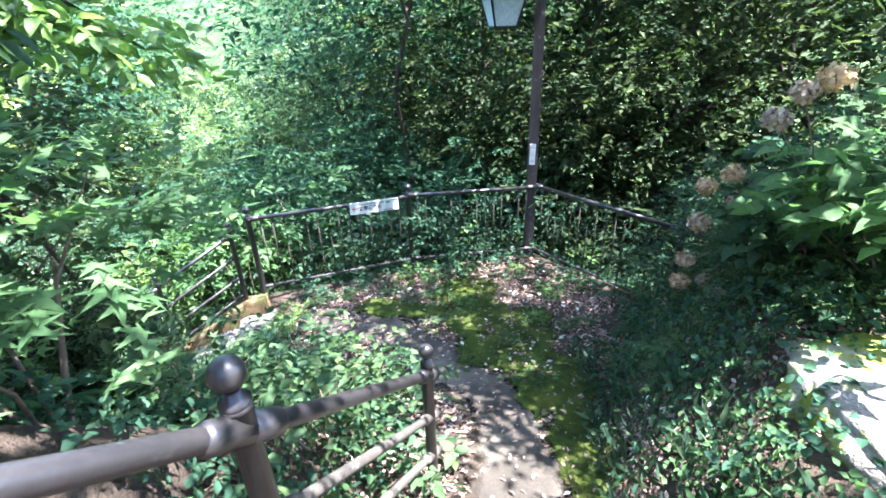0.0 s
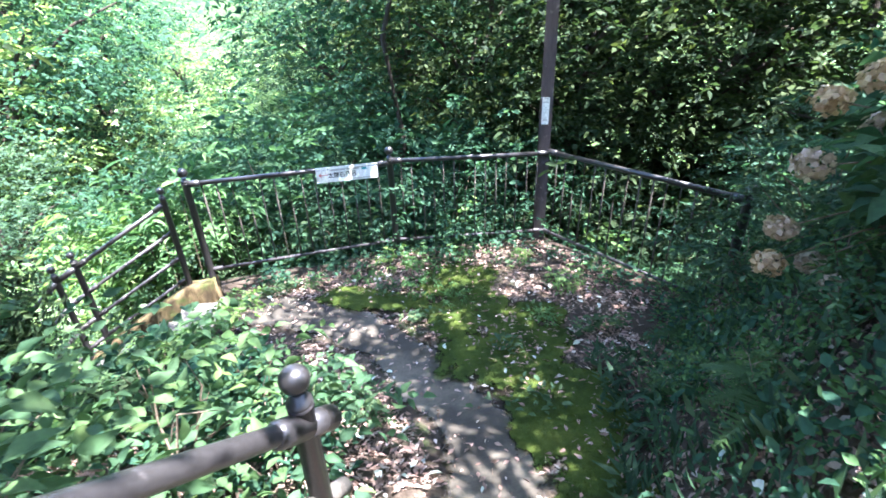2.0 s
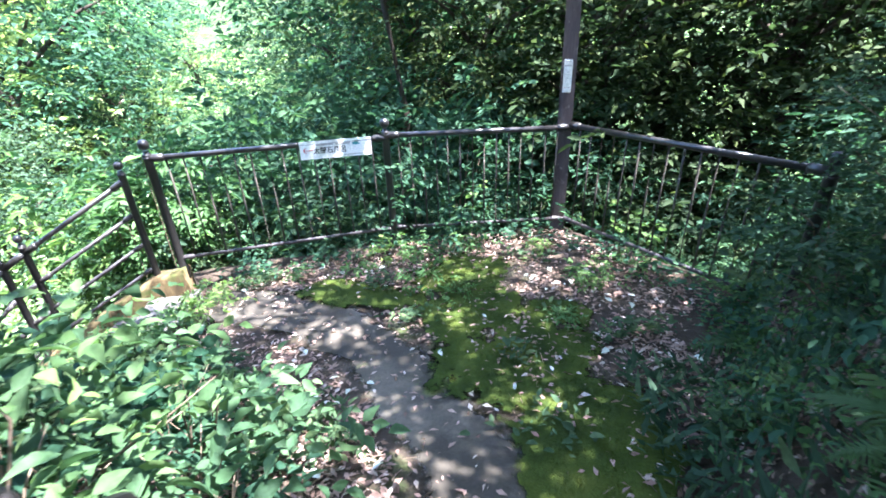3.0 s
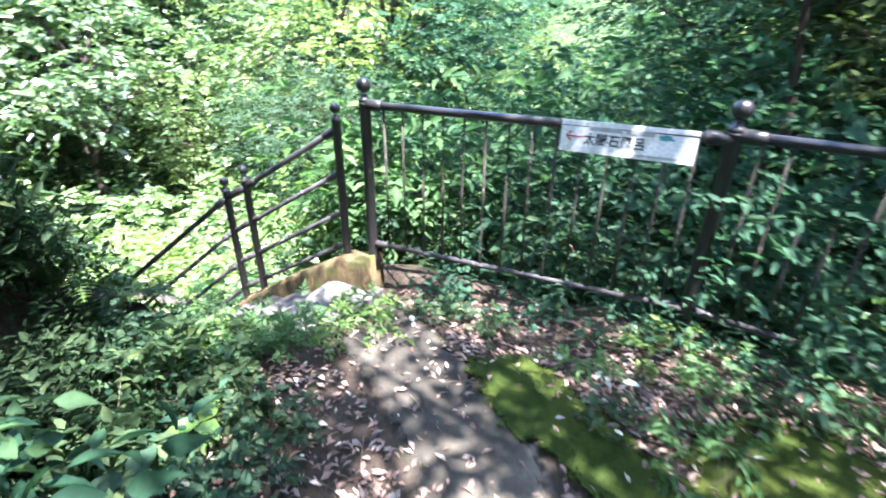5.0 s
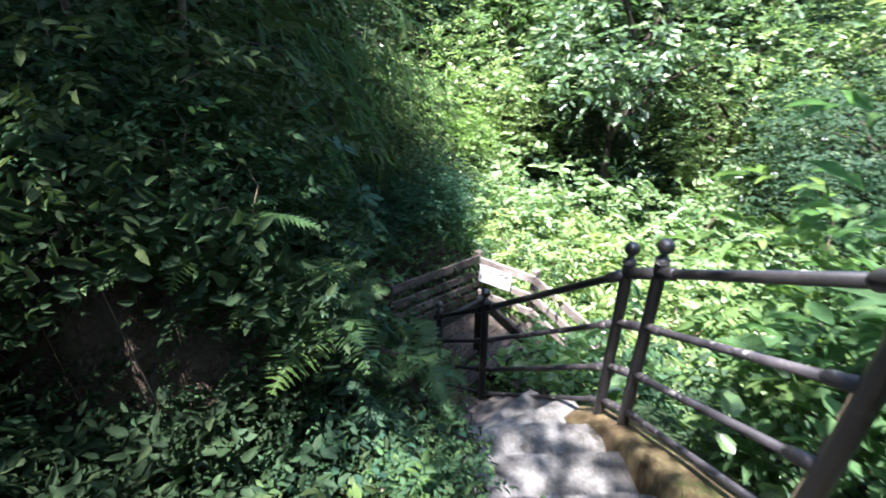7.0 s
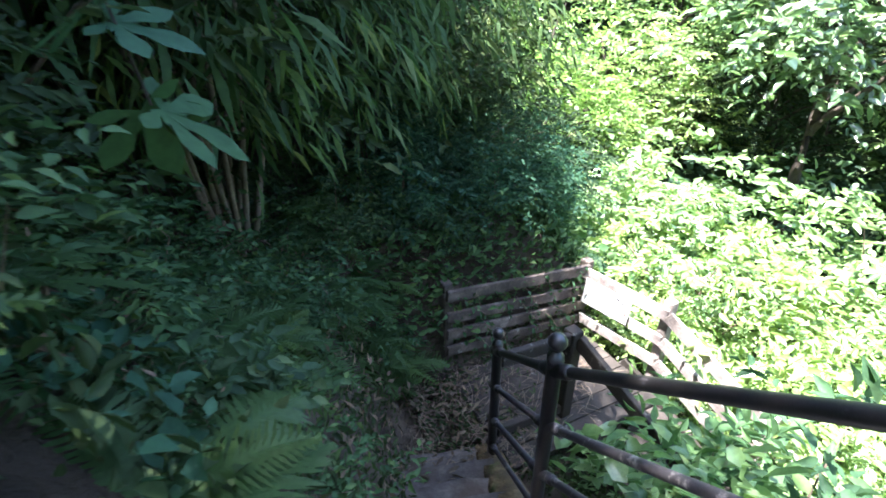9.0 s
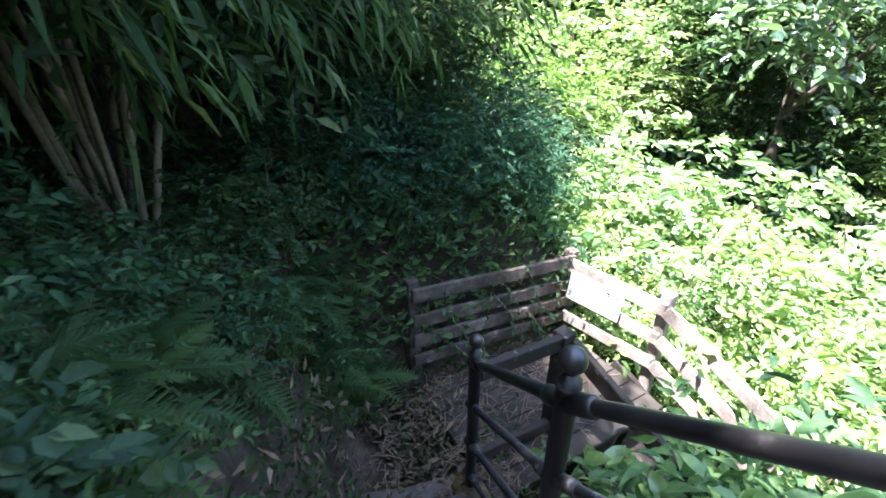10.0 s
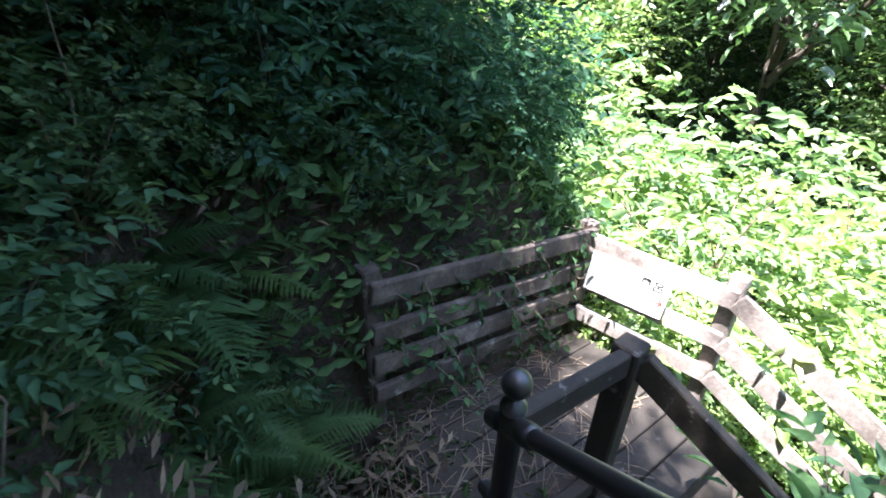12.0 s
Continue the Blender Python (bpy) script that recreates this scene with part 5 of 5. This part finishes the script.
for k in range(66):
    a = radians(80 + 150 * k / 65)
    r = 13 + 8 * FR.random() + (k % 3) * 4
    x, y = -3 + r * math.cos(a), 4 + r * math.sin(a)
    if 114 < math.degrees(math.atan2(y - 0.7, x - 0.4)) < 132 or 157 < math.degrees(math.atan2(y - 4.0, x + 0.2)) < 171:
        continue
    # In these directions darker leaf colours stand in for less sun.
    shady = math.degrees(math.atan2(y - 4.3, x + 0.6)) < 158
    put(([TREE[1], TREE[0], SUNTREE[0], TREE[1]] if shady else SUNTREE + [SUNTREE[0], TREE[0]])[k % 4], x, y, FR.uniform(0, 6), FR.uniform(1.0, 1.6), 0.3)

# bright trees closing the valley's mouth
for k in range(16):
    a, r = radians(114 + 25 * (k % 8) / 7), 22 + 7 * (k // 8) + 3 * FR.random()
    x, y = 0.4 + r * math.cos(a), 0.7 + r * math.sin(a)
    put((SUNTREE[0], TREE[1])[k % 2], x, y, FR.uniform(0, 6), FR.uniform(0.75, 1.0), 0.8)


# a leafy shoot hanging over the stairs, and low shoots beside them
def hanging_shoot():
    rng = np.random.default_rng(301)
    root = thing("hanging_shoot", "hanging shoot with large lobed dark blue-green leaves", "branch", at=(-3.13, 2.825, 0.35))
    off = Vector((-3.2, 2.9, 0.35))
    line = [Vector(p) - off for p in ((-3.2, 2.9, 0.2), (-3.22, 2.98, 0.8), (-3.28, 3.1, 1.2), (-3.38, 3.28, 1.38), (-3.49, 3.44, 1.34), (-3.58, 3.58, 1.12), (-3.64, 3.66, 0.80), (-3.66, 3.68, 0.60))]
    bm = bmesh.new()
    tube(bm, line, [0.004, 0.004, 0.004, 0.004, 0.0035, 0.003, 0.0025, 0.002], 6, False)
    part("stem", bm, M_BARK, root)
    rim = []
    for mid, reach, wide in ((-104, 0.50, 27), (-50, 0.82, 28), (0, 1.0, 28), (50, 0.82, 28), (104, 0.50, 27)):
        for off_, f in ((-1.0, 0.30), (-0.62, 0.44), (-0.66, 0.64), (-0.45, 0.84), (-0.16, 0.97), (0, 1.06), (0.16, 0.97), (0.45, 0.84), (0.66, 0.64), (0.62, 0.44)):
            rim.append((radians(mid + wide * off_), reach * f))
    lobed = [(0.06, 0)] + [(0.06 + r * math.cos(a), r * math.sin(a)) for a, r in rim]
    tpl = (np.array([(x, y, 0.07 * abs(y) - 0.12 * x * x) for x, y in lobed]), [(0, k, k + 1) for k in range(1, len(lobed) - 1)])
    for (x, y, z), way, size in (((-3.645, 3.67, 0.60), (-0.3, -0.55, -0.75), 0.17), ((-3.66, 3.69, 0.60), (-0.75, 0.15, -0.55), 0.17), ((-3.64, 3.66, 0.72), (-0.6, 0.4, -0.2), 0.13),
                                 ((-3.63, 3.65, 0.74), (0.35, -0.75, -0.35), 0.14), ((-3.60, 3.61, 0.90), (0.1, -0.8, -0.6), 0.17), ((-3.58, 3.60, 0.96), (-0.85, 0.2, -0.3), 0.15), ((-3.55, 3.53, 1.12), (-0.2, -0.9, -0.2), 0.15),
                                 ((-3.50, 3.45, 1.25), (-0.9, -0.1, 0.0), 0.14)):
        p = np.array([(x, y, z)]) - np.array(off)
        me = leaf_mesh("leaf", L_BLUE, tpl, p, np.array([way]), np.array([(0.35, 0.25, 1.0)]), np.array([size * 0.9]), 0.95)
        new("leaf", me).parent = root


hanging_shoot()


def trifoliate(x, y, h, size, seed, mat):
    rng = np.random.default_rng(seed)
    z = ground_at(x, y)
    root = thing("seedling", "upright seedling with a few large bright green leaves", "plant", "seedlings beside the path", at=(x, y, z))
    bm = bmesh.new()
    tube(bm, [(0, 0, -0.03), (0.01, 0, h * 0.5), (0, 0.01, h)], [0.005, 0.004, 0.003], 5, False)
    part("stem", bm, M_TWIG, root)
    for k in range(5):
        a = rng.random() * 6.283 if k > 2 else k * 2.1 + 0.3
        hh = h if k < 3 else h * 0.62
        me = leaf_mesh("leaf", mat, OVAL, np.array([(0, 0.01, hh)]), np.array([(math.cos(a), math.sin(a), 0.05)]), np.array([(0.1, 0.1, 1.0)]), np.array([size * (1 if k < 3 else 0.7)]), 0.6)
        new("leaf", me).parent = root


trifoliate(-1.90, 4.08, 0.16, 0.14, 1, L_YELLOW)
trifoliate(-1.72, 3.82, 0.20, 0.15, 2, L_BROAD)
trifoliate(-3.16, 5.62, 1.25, 0.17, 3, L_LIGHT)
trifoliate(-3.32, 5.40, 1.10, 0.16, 4, L_LIGHT)
trifoliate(0.02, 2.72, 0.14, 0.13, 5, L_LIGHT)
trifoliate(-0.12, 2.85, 0.12, 0.12, 6, L_BROAD)


def overhanging_branch(seed, foot, tip, n, leaf, mat, reach):
    """A limb coming in overhead, with leafy twigs along its outer half."""
    rng = np.random.default_rng(seed)
    foot, tip = Vector(foot), Vector(tip)
    root = thing("overhanging_branch", "high leafy branch reaching out over the walk", "branch", at=foot)
    mid = foot.lerp(tip, 0.5) + Vector((0, 0, 0.25))
    bm = bmesh.new()
    tube(bm, [Vector((0, 0, 0)), mid - foot, tip - foot], [0.03, 0.018, 0.006], 7, False)
    part("limb", bm, M_BARK, root)
    t = 0.35 + 0.65 * rng.random(n)
    p = (1 - t)[:, None] ** 2 * 0 + 2 * (t * (1 - t))[:, None] * np.array(mid - foot) + (t * t)[:, None] * np.array(tip - foot)
    p = p + reach * 0.3 * rng.normal(size=(n, 3)) * np.array([1, 1, 0.5])
    w = rng.normal(size=(n, 3))
    w[:, 2] = -0.1
    me = leaf_mesh("foliage", mat, OVAL, *sprays(rng, p, w, reach * (0.5 + 0.6 * rng.random(n)), 8, leaf, 0.35), 0.45)
    new("foliage", me).parent = root


overhanging_branch(401, (-1.75, 0.75, 4.2), (-1.0, 1.75, 3.25), 46, 0.075, L_BROAD, 0.34)
overhanging_branch(402, (-1.75, 0.85, 3.9), (-1.55, 1.95, 2.85), 46, 0.08, L_BROAD, 0.36)
overhanging_branch(403, (-1.7, 0.8, 4.4), (-0.75, 1.95, 3.45), 22, 0.12, L_YELLOW, 0.30)
# Next four limbs stay out of view, added to shade rail, bank and plants.
overhanging_branch(405, (0.2, 0.3, 4.9), (0.5, 2.5, 4.6), 80, 0.09, L_BROAD, 0.34)
overhanging_branch(406, (3.2, 0.2, 5.3), (2.0, 2.7, 4.9), 36, 0.09, L_BROAD, 0.36)
overhanging_branch(407, (-1.85, 8.1, 5.9), (-2.95, 5.75, 5.3), 150, 0.12, L_BLUE, 0.75)
overhanging_branch(410, (-1.85, 8.1, 6.2), (-3.7, 6.3, 5.7), 80, 0.12, L_BLUE, 0.75)
overhanging_branch(408, (-1.89, 2.02, 3.39), (-1.31, 2.71, 3.16), 60, 0.095, L_YELLOW, 0.34)
overhanging_branch(409, (-1.56, 1.81, 3.2), (-1.34, 2.02, 2.38), 46, 0.06, L_DARK, 0.30)
overhanging_branch(404, (-1.8, 0.9, 4.4), (-1.7, 2.5, 3.2), 44, 0.075, L_BROAD, 0.36)


def fence_vine():
    """A creeper over the slatted fence: thin runners along the slats and small leaves in tufts."""
    rng = np.random.default_rng(501)
    a, b = np.array((-5.66, 2.44, -1.24)), np.array((-6.92, 2.98, -1.38))
    root = thing("climbing_vine", "small-leaved creeper trailing over the weathered slatted fence", "vine", at=a)
    n = 26
    t = rng.random(n) ** 1.3
    start = (b - a) * (1 - t)[:, None] * 0.97 + np.array((0.0, 0.02, 0.06))
    start[:, 2] -= rng.random(n) * 0.62
    way = np.stack([0.25 * rng.normal(size=n), 0.35 + 0.2 * rng.normal(size=n), -0.6 + 0.35 * rng.normal(size=n)], 1)
    ln = 0.16 + 0.2 * rng.random(n)
    for p, w, l in zip(start, unit(way), ln):
        bm = bmesh.new()
        q = Vector(p) + Vector(w) * float(l)
        tube(bm, [Vector(p) - Vector((0, 0.09, 0.0)), Vector(p), Vector(p).lerp(q, 0.6) + Vector((0, 0.02, 0)), q], [0.003, 0.003, 0.0025, 0.0015], 4, False)
        part("runner", bm, M_TWIG, root)
    me = leaf_mesh("foliage", L_HERB, POINTED, *sprays(rng, start, way, ln, 9, 0.055, 0.2, 0.5), 0.6)
    new("foliage", me).parent = root


fence_vine()


# ---- what lies and creeps on the ground ----
def on_ground(rng, n, x0, x1, y0, y1, keep):
    """n places strewn over a rectangle where keep(x, y) allows."""
    out = []
    while sum(len(o) for o in out) < n:
        x, y = rng.uniform(x0, x1, 4 * n), rng.uniform(y0, y1, 4 * n)
        ok = rng.random(4 * n) < keep(x, y)
        out.append(np.stack([x[ok], y[ok]], 1))
    return np.concatenate(out)[:n]


def patchy(x, y, scale, seed):
    return np.array([noise.noise(Vector((a * scale, b * scale, seed))) for a, b in zip(x, y)])


def inside_fence(x, y):
    d, _, s = along(RIM, x, y)
    return np.where(s > 0, d, -d)


def strewn(name, label, category, mat, template, xy, size, ratio, rise, tilt, seed, lift=0.012):
    """Leaves lying about: rise lifts the tips, tilt turns the faces."""
    rng = np.random.default_rng(seed)
    n = len(xy)
    a = rng.random(n) * 6.283
    z = ground_height(xy[:, 0], xy[:, 1]) + lift * (0.4 + rng.random(n))
    w = np.stack([np.cos(a), np.sin(a), rise + 0.25 * rng.normal(size=n)], 1)
    h = 0.08
    slope_x = (ground_height(xy[:, 0] + h, xy[:, 1]) - ground_height(xy[:, 0] - h, xy[:, 1])) / (2 * h)
    slope_y = (ground_height(xy[:, 0], xy[:, 1] + h) - ground_height(xy[:, 0], xy[:, 1] - h)) / (2 * h)
    lie = unit(np.stack([-slope_x, -slope_y, np.ones(n)], 1))
    u = lie + tilt * rng.normal(size=(n, 3))
    w = w - 0.8 * lie * (w * lie).sum(1)[:, None] + rise * lie
    z = z - lift * (0.4 + rng.random(n)) + 0
    xyz = np.column_stack([xy, z]) + lie * (lift * (0.4 + rng.random(n)))[:, None]
    me = leaf_mesh(name, mat, template, xyz, w, u, size * (0.5 + rng.random(n)), ratio)
    return tagged(new(name, me), label, category, kind="stuff")


def path_distance(x, y):
    return along([(*p, 0.0) for p in ((0.5, -2.5), (0.5, 2.0), (0.36, 3.4), (-0.02, 3.95), (-0.52, 4.56), (-0.9, 4.82), (-1.3, 4.98), (-2.5, 5.08))], x, y)[0]


def moss_field(x, y):
    """Above zero where moss grows on the terrace."""
    blobs = np.full(x.shape, -1.0)
    for cx, cy, rx, ry in ((-1.05, 5.35, 0.62, 0.24), (-0.25, 5.75, 0.48, 0.42), (-0.05, 5.15, 0.42, 0.45), (0.35, 4.6, 0.50, 0.60), (0.75, 3.95, 0.38, 0.62), (0.55, 5.2, 0.25, 0.2), (0.9, 3.1, 0.25, 0.6)):
        blobs = np.maximum(blobs, 1 - ((x - cx) / rx) ** 2 - ((y - cy) / ry) ** 2)
    return blobs + 0.55 * patchy(x, y, 3.0, 5.0) + 0.35 * patchy(x, y, 11.0, 9.0)


def build_moss():
    c = 0.035
    gx, gy = np.arange(-1.8, 1.35, c), np.arange(2.5, 6.4, c)
    X, Y = np.meshgrid(gx, gy)
    M = moss_field(X.ravel(), Y.ravel()).reshape(X.shape)
    Z = ground_height(X, Y) + 0.014 + 0.014 * np.clip(M, -0.5, 0.5) + 0.006 * patchy(X.ravel() , Y.ravel(), 26.0, 2.0).reshape(X.shape)
    dp = path_distance(X, Y)
    Z = Z + 0.012 * step01(0.65, 0.45, dp)
    bm = bmesh.new()
    ids = {}
    ny, nx = X.shape
    for j in range(ny - 1):
        for i in range(nx - 1):
            if M[j:j + 2, i:i + 2].max() > -0.65:
                q = []
                for a, b in ((j, i), (j, i + 1), (j + 1, i + 1), (j + 1, i)):
                    if (a, b) not in ids:
                        ids[(a, b)] = bm.verts.new((X[a, b], Y[a, b], Z[a, b]))
                    q.append(ids[(a, b)])
                bm.faces.new(q)
    bm.verts.index_update()
    order = {v.index: k for k, v in ids.items()}
    ob = smooth(part("moss", bm, M_MOSS_FILM))
    cover = ob.data.attributes.new("cover", "FLOAT", "POINT")
    cover.data.foreach_set("value", [float(np.clip(0.5 + 0.8 * M[order[k]], 0, 1)) for k in range(len(order))])
    tagged(ob, "bright green moss cushions on the terrace soil", "moss", kind="stuff")
    rng = np.random.default_rng(12)
    xy = on_ground(rng, 9000, -1.8, 1.35, 2.5, 6.4, lambda x, y: moss_field(x, y) > 0.15)
    strewn("moss_tufts", "short green moss tufts", "moss", M_MOSS, KITE, xy, 0.018, 0.35, 1.2, 0.5, 13, 0.03)


build_moss()
rng0 = np.random.default_rng(21)


def litter_keep(x, y):
    d = inside_fence(x, y)
    p = path_distance(x, y)
    k = 0.75 * (p > 0.30) + 0.13
    k = k * np.where(moss_field(x, y) > 0.1, 0.3, 1.0) * (0.35 + 0.65 * step01(-0.25, 0.3, patchy(x, y, 1.6, 31.0)))
    return k * (d > 0.02) * (y > 2.2) * (x > -2.9)


strewn("leaf_litter", "dry brown and grey leaves strewn over the terrace", "leaf litter", M_LITTER, KITE, on_ground(rng0, 19000, -2.9, 2.0, 2.2, 7.0, litter_keep), 0.042, 0.42, 0.1, 0.45, 22, 0.02)
strewn("pale_leaves", "pale curled leaves lying on the path", "leaf litter", M_PALE_LEAF, OVAL, on_ground(rng0, 160, -2.4, 1.6, 2.6, 6.6, litter_keep), 0.055, 0.5, 0.1, 0.35, 23, 0.03)


def twig_strew():
    bm = bmesh.new()
    rng = np.random.default_rng(33)
    xy = on_ground(rng, 420, -2.8, 1.9, 2.3, 6.8, litter_keep)
    for x, y in xy:
        a, l = rng.random() * 6.283, 0.04 + 0.12 * rng.random()
        p = Vector((x, y, ground_at(x, y) + 0.016))
        q = Vector((x + l * math.cos(a), y + l * math.sin(a), 0))
        q.z = ground_at(q.x, q.y) + 0.02 + 0.02 * rng.random()
        tube(bm, [p, p.lerp(q, 0.5) + Vector((0, 0, 0.008)), q], 0.0022, 4, False)
    xy = on_ground(rng, 520, -6.6, -4.9, 2.45, 3.5, lambda x, y: np.ones(x.shape))
    for x, y in xy:
        a, l = rng.random() * 6.283, 0.06 + 0.14 * rng.random()
        p = Vector((x, y, -2.075))
        q = p + Vector((l * math.cos(a), l * math.sin(a), 0.02 * rng.random()))
        tube(bm, [p, p.lerp(q, 0.5) + Vector((0, 0, 0.012)), q], 0.0025, 4, False)
    tagged(part("fallen_twigs", bm, M_TWIG), "thin dry twigs and straw lying on the ground", "twigs", kind="stuff")


twig_strew()


def cover_keep(x, y):
    d = inside_fence(x, y)
    near_rail = step01(0.55, 0.1, np.abs(d)) * 0.8 * (x > -2.7)
    p = path_distance(x, y)
    east = step01(1.0, 1.45, x - 0.25 * step01(3.0, 5.0, y)) * 0.9
    south = step01(0.55, 1.0, p) * step01(4.55, 4.0, y) * step01(0.2, -0.4, x)
    k = np.maximum(np.maximum(near_rail, east), south) * (0.2 + 0.8 * step01(-0.2, 0.25, patchy(x, y, 2.2, 41.0)))
    off = along(ROUTE[9:15], x, y)[0]
    return k * (p > 0.42) * (off > 0.50) * (d > -0.5)


strewn("ground_cover", "low ivy-like green leaves creeping over the soil", "ground cover", L_BLUE, OVAL, on_ground(rng0, 13000, -3.4, 3.6, 1.4, 7.2, cover_keep), 0.050, 0.58, 0.25, 0.4, 24, 0.10)
strewn("small_weeds", "small bright green weeds between the fallen leaves", "weeds", L_BROAD, OVAL,
       on_ground(rng0, 1500, -2.6, 1.9, 3.2, 6.8, lambda x, y: litter_keep(x, y) * (patchy(x, y, 2.7, 51.0) > 0.32)), 0.05, 0.5, 0.35, 0.4, 25, 0.06)


def bank_keep(x, y):
    off, _, s = along(ROUTE[9:14], x, y)
    return 1.0 * (off > 0.40) * ((s > 0) | (x < -5)) * (y < 4.6) * step01(-1.5, -2.0, x)


# The bank's shade is put into this dark leaf colour.
strewn("bank_leaves", "small leaves covering the bank, darkened for its shade", "ground cover", L_DARK, OVAL, on_ground(rng0, 38000, -8.4, -1.6, 0.9, 4.4, bank_keep), 0.044, 0.40, 0.45, 0.6, 26, 0.09)
strewn("bank_litter", "dead brown leaves and straw on the shady bank", "leaf litter", M_BROWN_LEAF, BLADE, on_ground(rng0, 1800, -5.6, -2.6, 1.9, 3.6, bank_keep), 0.07, 0.22, 0.1, 0.6, 27, 0.10)
strewn("stair_litter", "dead brown leaves on the steps", "leaf litter", M_BROWN_LEAF, BLADE, on_ground(rng0, 600, -5.7, -4.6, 2.4, 3.4, lambda x, y: 1.0 * (x < 10)), 0.07, 0.3, 0.05, 0.4, 28, 0.15)


def build_far_woods():
    """Leafage of the slopes across the valley: one joined mass of leaf sprays over the land."""
    rng = np.random.default_rng(61)
    n = 9000
    a = np.radians(rng.uniform(50, 240, n))
    r = 9.5 + 25 * rng.random(n) ** 0.9
    x, y = -3 + r * np.cos(a), 4 + r * np.sin(a)
    z = ground_height(x, y) + 0.3 + 2.2 * rng.random(n) ** 1.4 * (0.4 + 0.6 * step01(12, 20, r))
    w = rng.normal(size=(n, 3))
    w[:, 2] = 0.3
    pl, wa, up, ln = sprays(rng, np.stack([x, y, z], 1), w, 0.5 + 0.5 * rng.random(n), 9, 0.30, 0.3)
    # Noise patches of pale and darker leaves: sun and shade put into colour.
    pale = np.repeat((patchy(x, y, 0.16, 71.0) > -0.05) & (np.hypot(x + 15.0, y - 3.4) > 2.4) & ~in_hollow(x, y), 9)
    for name, label, mat, pick in (("far_woods", "undergrowth across the valley in a darker leaf colour for shade", L_BROAD, ~pale), ("sunlit_undergrowth", "undergrowth across the valley in a paler leaf colour for sun", L_PALE, pale)):
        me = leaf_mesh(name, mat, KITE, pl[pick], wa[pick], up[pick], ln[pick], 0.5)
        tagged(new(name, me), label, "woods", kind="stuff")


build_far_woods()


def valley_keep(x, y):
    d = inside_fence(x, y)
    deck = (x > -7.05) & (x < -5.45) & (y > 2.2) & (y < 6.0)
    return ((d < -0.25) | (x < -7.05)) * (~deck) * np.where(x > -3.0, 0.35, 1.0) * (y > 2.3) * ~in_hollow(x, y) * step01(-0.22, 0.22, patchy(x, y, 1.1, 81.0))


# The slope's sunlight is partly in the creepers' pale leaf colour.
strewn("creeping_vines", "broad-leaved creepers on the valley side, coloured pale as if sunlit", "ground cover", L_PALE, OVAL, on_ground(rng0, 17000, -14.0, 1.5, 2.3, 10.0, valley_keep), 0.11, 0.62, 0.3, 0.45, 29, 0.30)
strewn("east_weeds", "low weeds and grass on the bank beside the path", "weeds", L_BROAD, BLADE,
       on_ground(rng0, 5000, 0.95, 3.4, 0.6, 4.6, lambda x, y: 1.0 * (path_distance(x, y) > 0.5) * (np.hypot(x - 2.0, (y - 2.25) * 0.8) > 0.55)), 0.11, 0.22, 0.8, 0.5, 30, 0.05)


def hill_keep(x, y):
    return 1.0 * ((-0.38 * (x + 5.62) - 0.925 * (y - 2.39)) > 0.06) * (along(ROUTE, x, y)[0] > 0.45)


strewn("hill_leaves", "small green leaves covering the steep slope behind the timber fence", "ground cover", L_HERB, POINTED, on_ground(rng0, 16000, -8.8, -5.2, 0.9, 3.6, hill_keep), 0.075, 0.42, 0.35, 0.6, 34, 0.14)
strewn("hollow_leaves", "small leaves and seedlings in the hollow above the stairs, darkened for shade", "ground cover", L_DARK, OVAL,
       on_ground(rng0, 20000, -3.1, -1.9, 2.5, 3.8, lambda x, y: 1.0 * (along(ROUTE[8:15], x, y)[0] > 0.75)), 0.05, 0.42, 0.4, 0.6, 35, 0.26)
strewn("bank_ivy", "dense ivy covering the shady bank beside the path", "ground cover", L_LIGHT, POINTED,
       on_ground(rng0, 13000, 1.0, 3.4, 1.2, 5.8, lambda x, y: (0.35 + 0.65 * step01(-0.2, 0.2, patchy(x, y, 2.0, 61.0))) * (path_distance(x, y) > 0.62) * step01(1.1, 1.4, x - 0.35 * step01(3.4, 4.6, y)) * (np.hypot((x - 2.16) * 1.1, y - 2.2) > 0.62)), 0.036, 0.62, 0.3, 0.45, 36, 0.08)
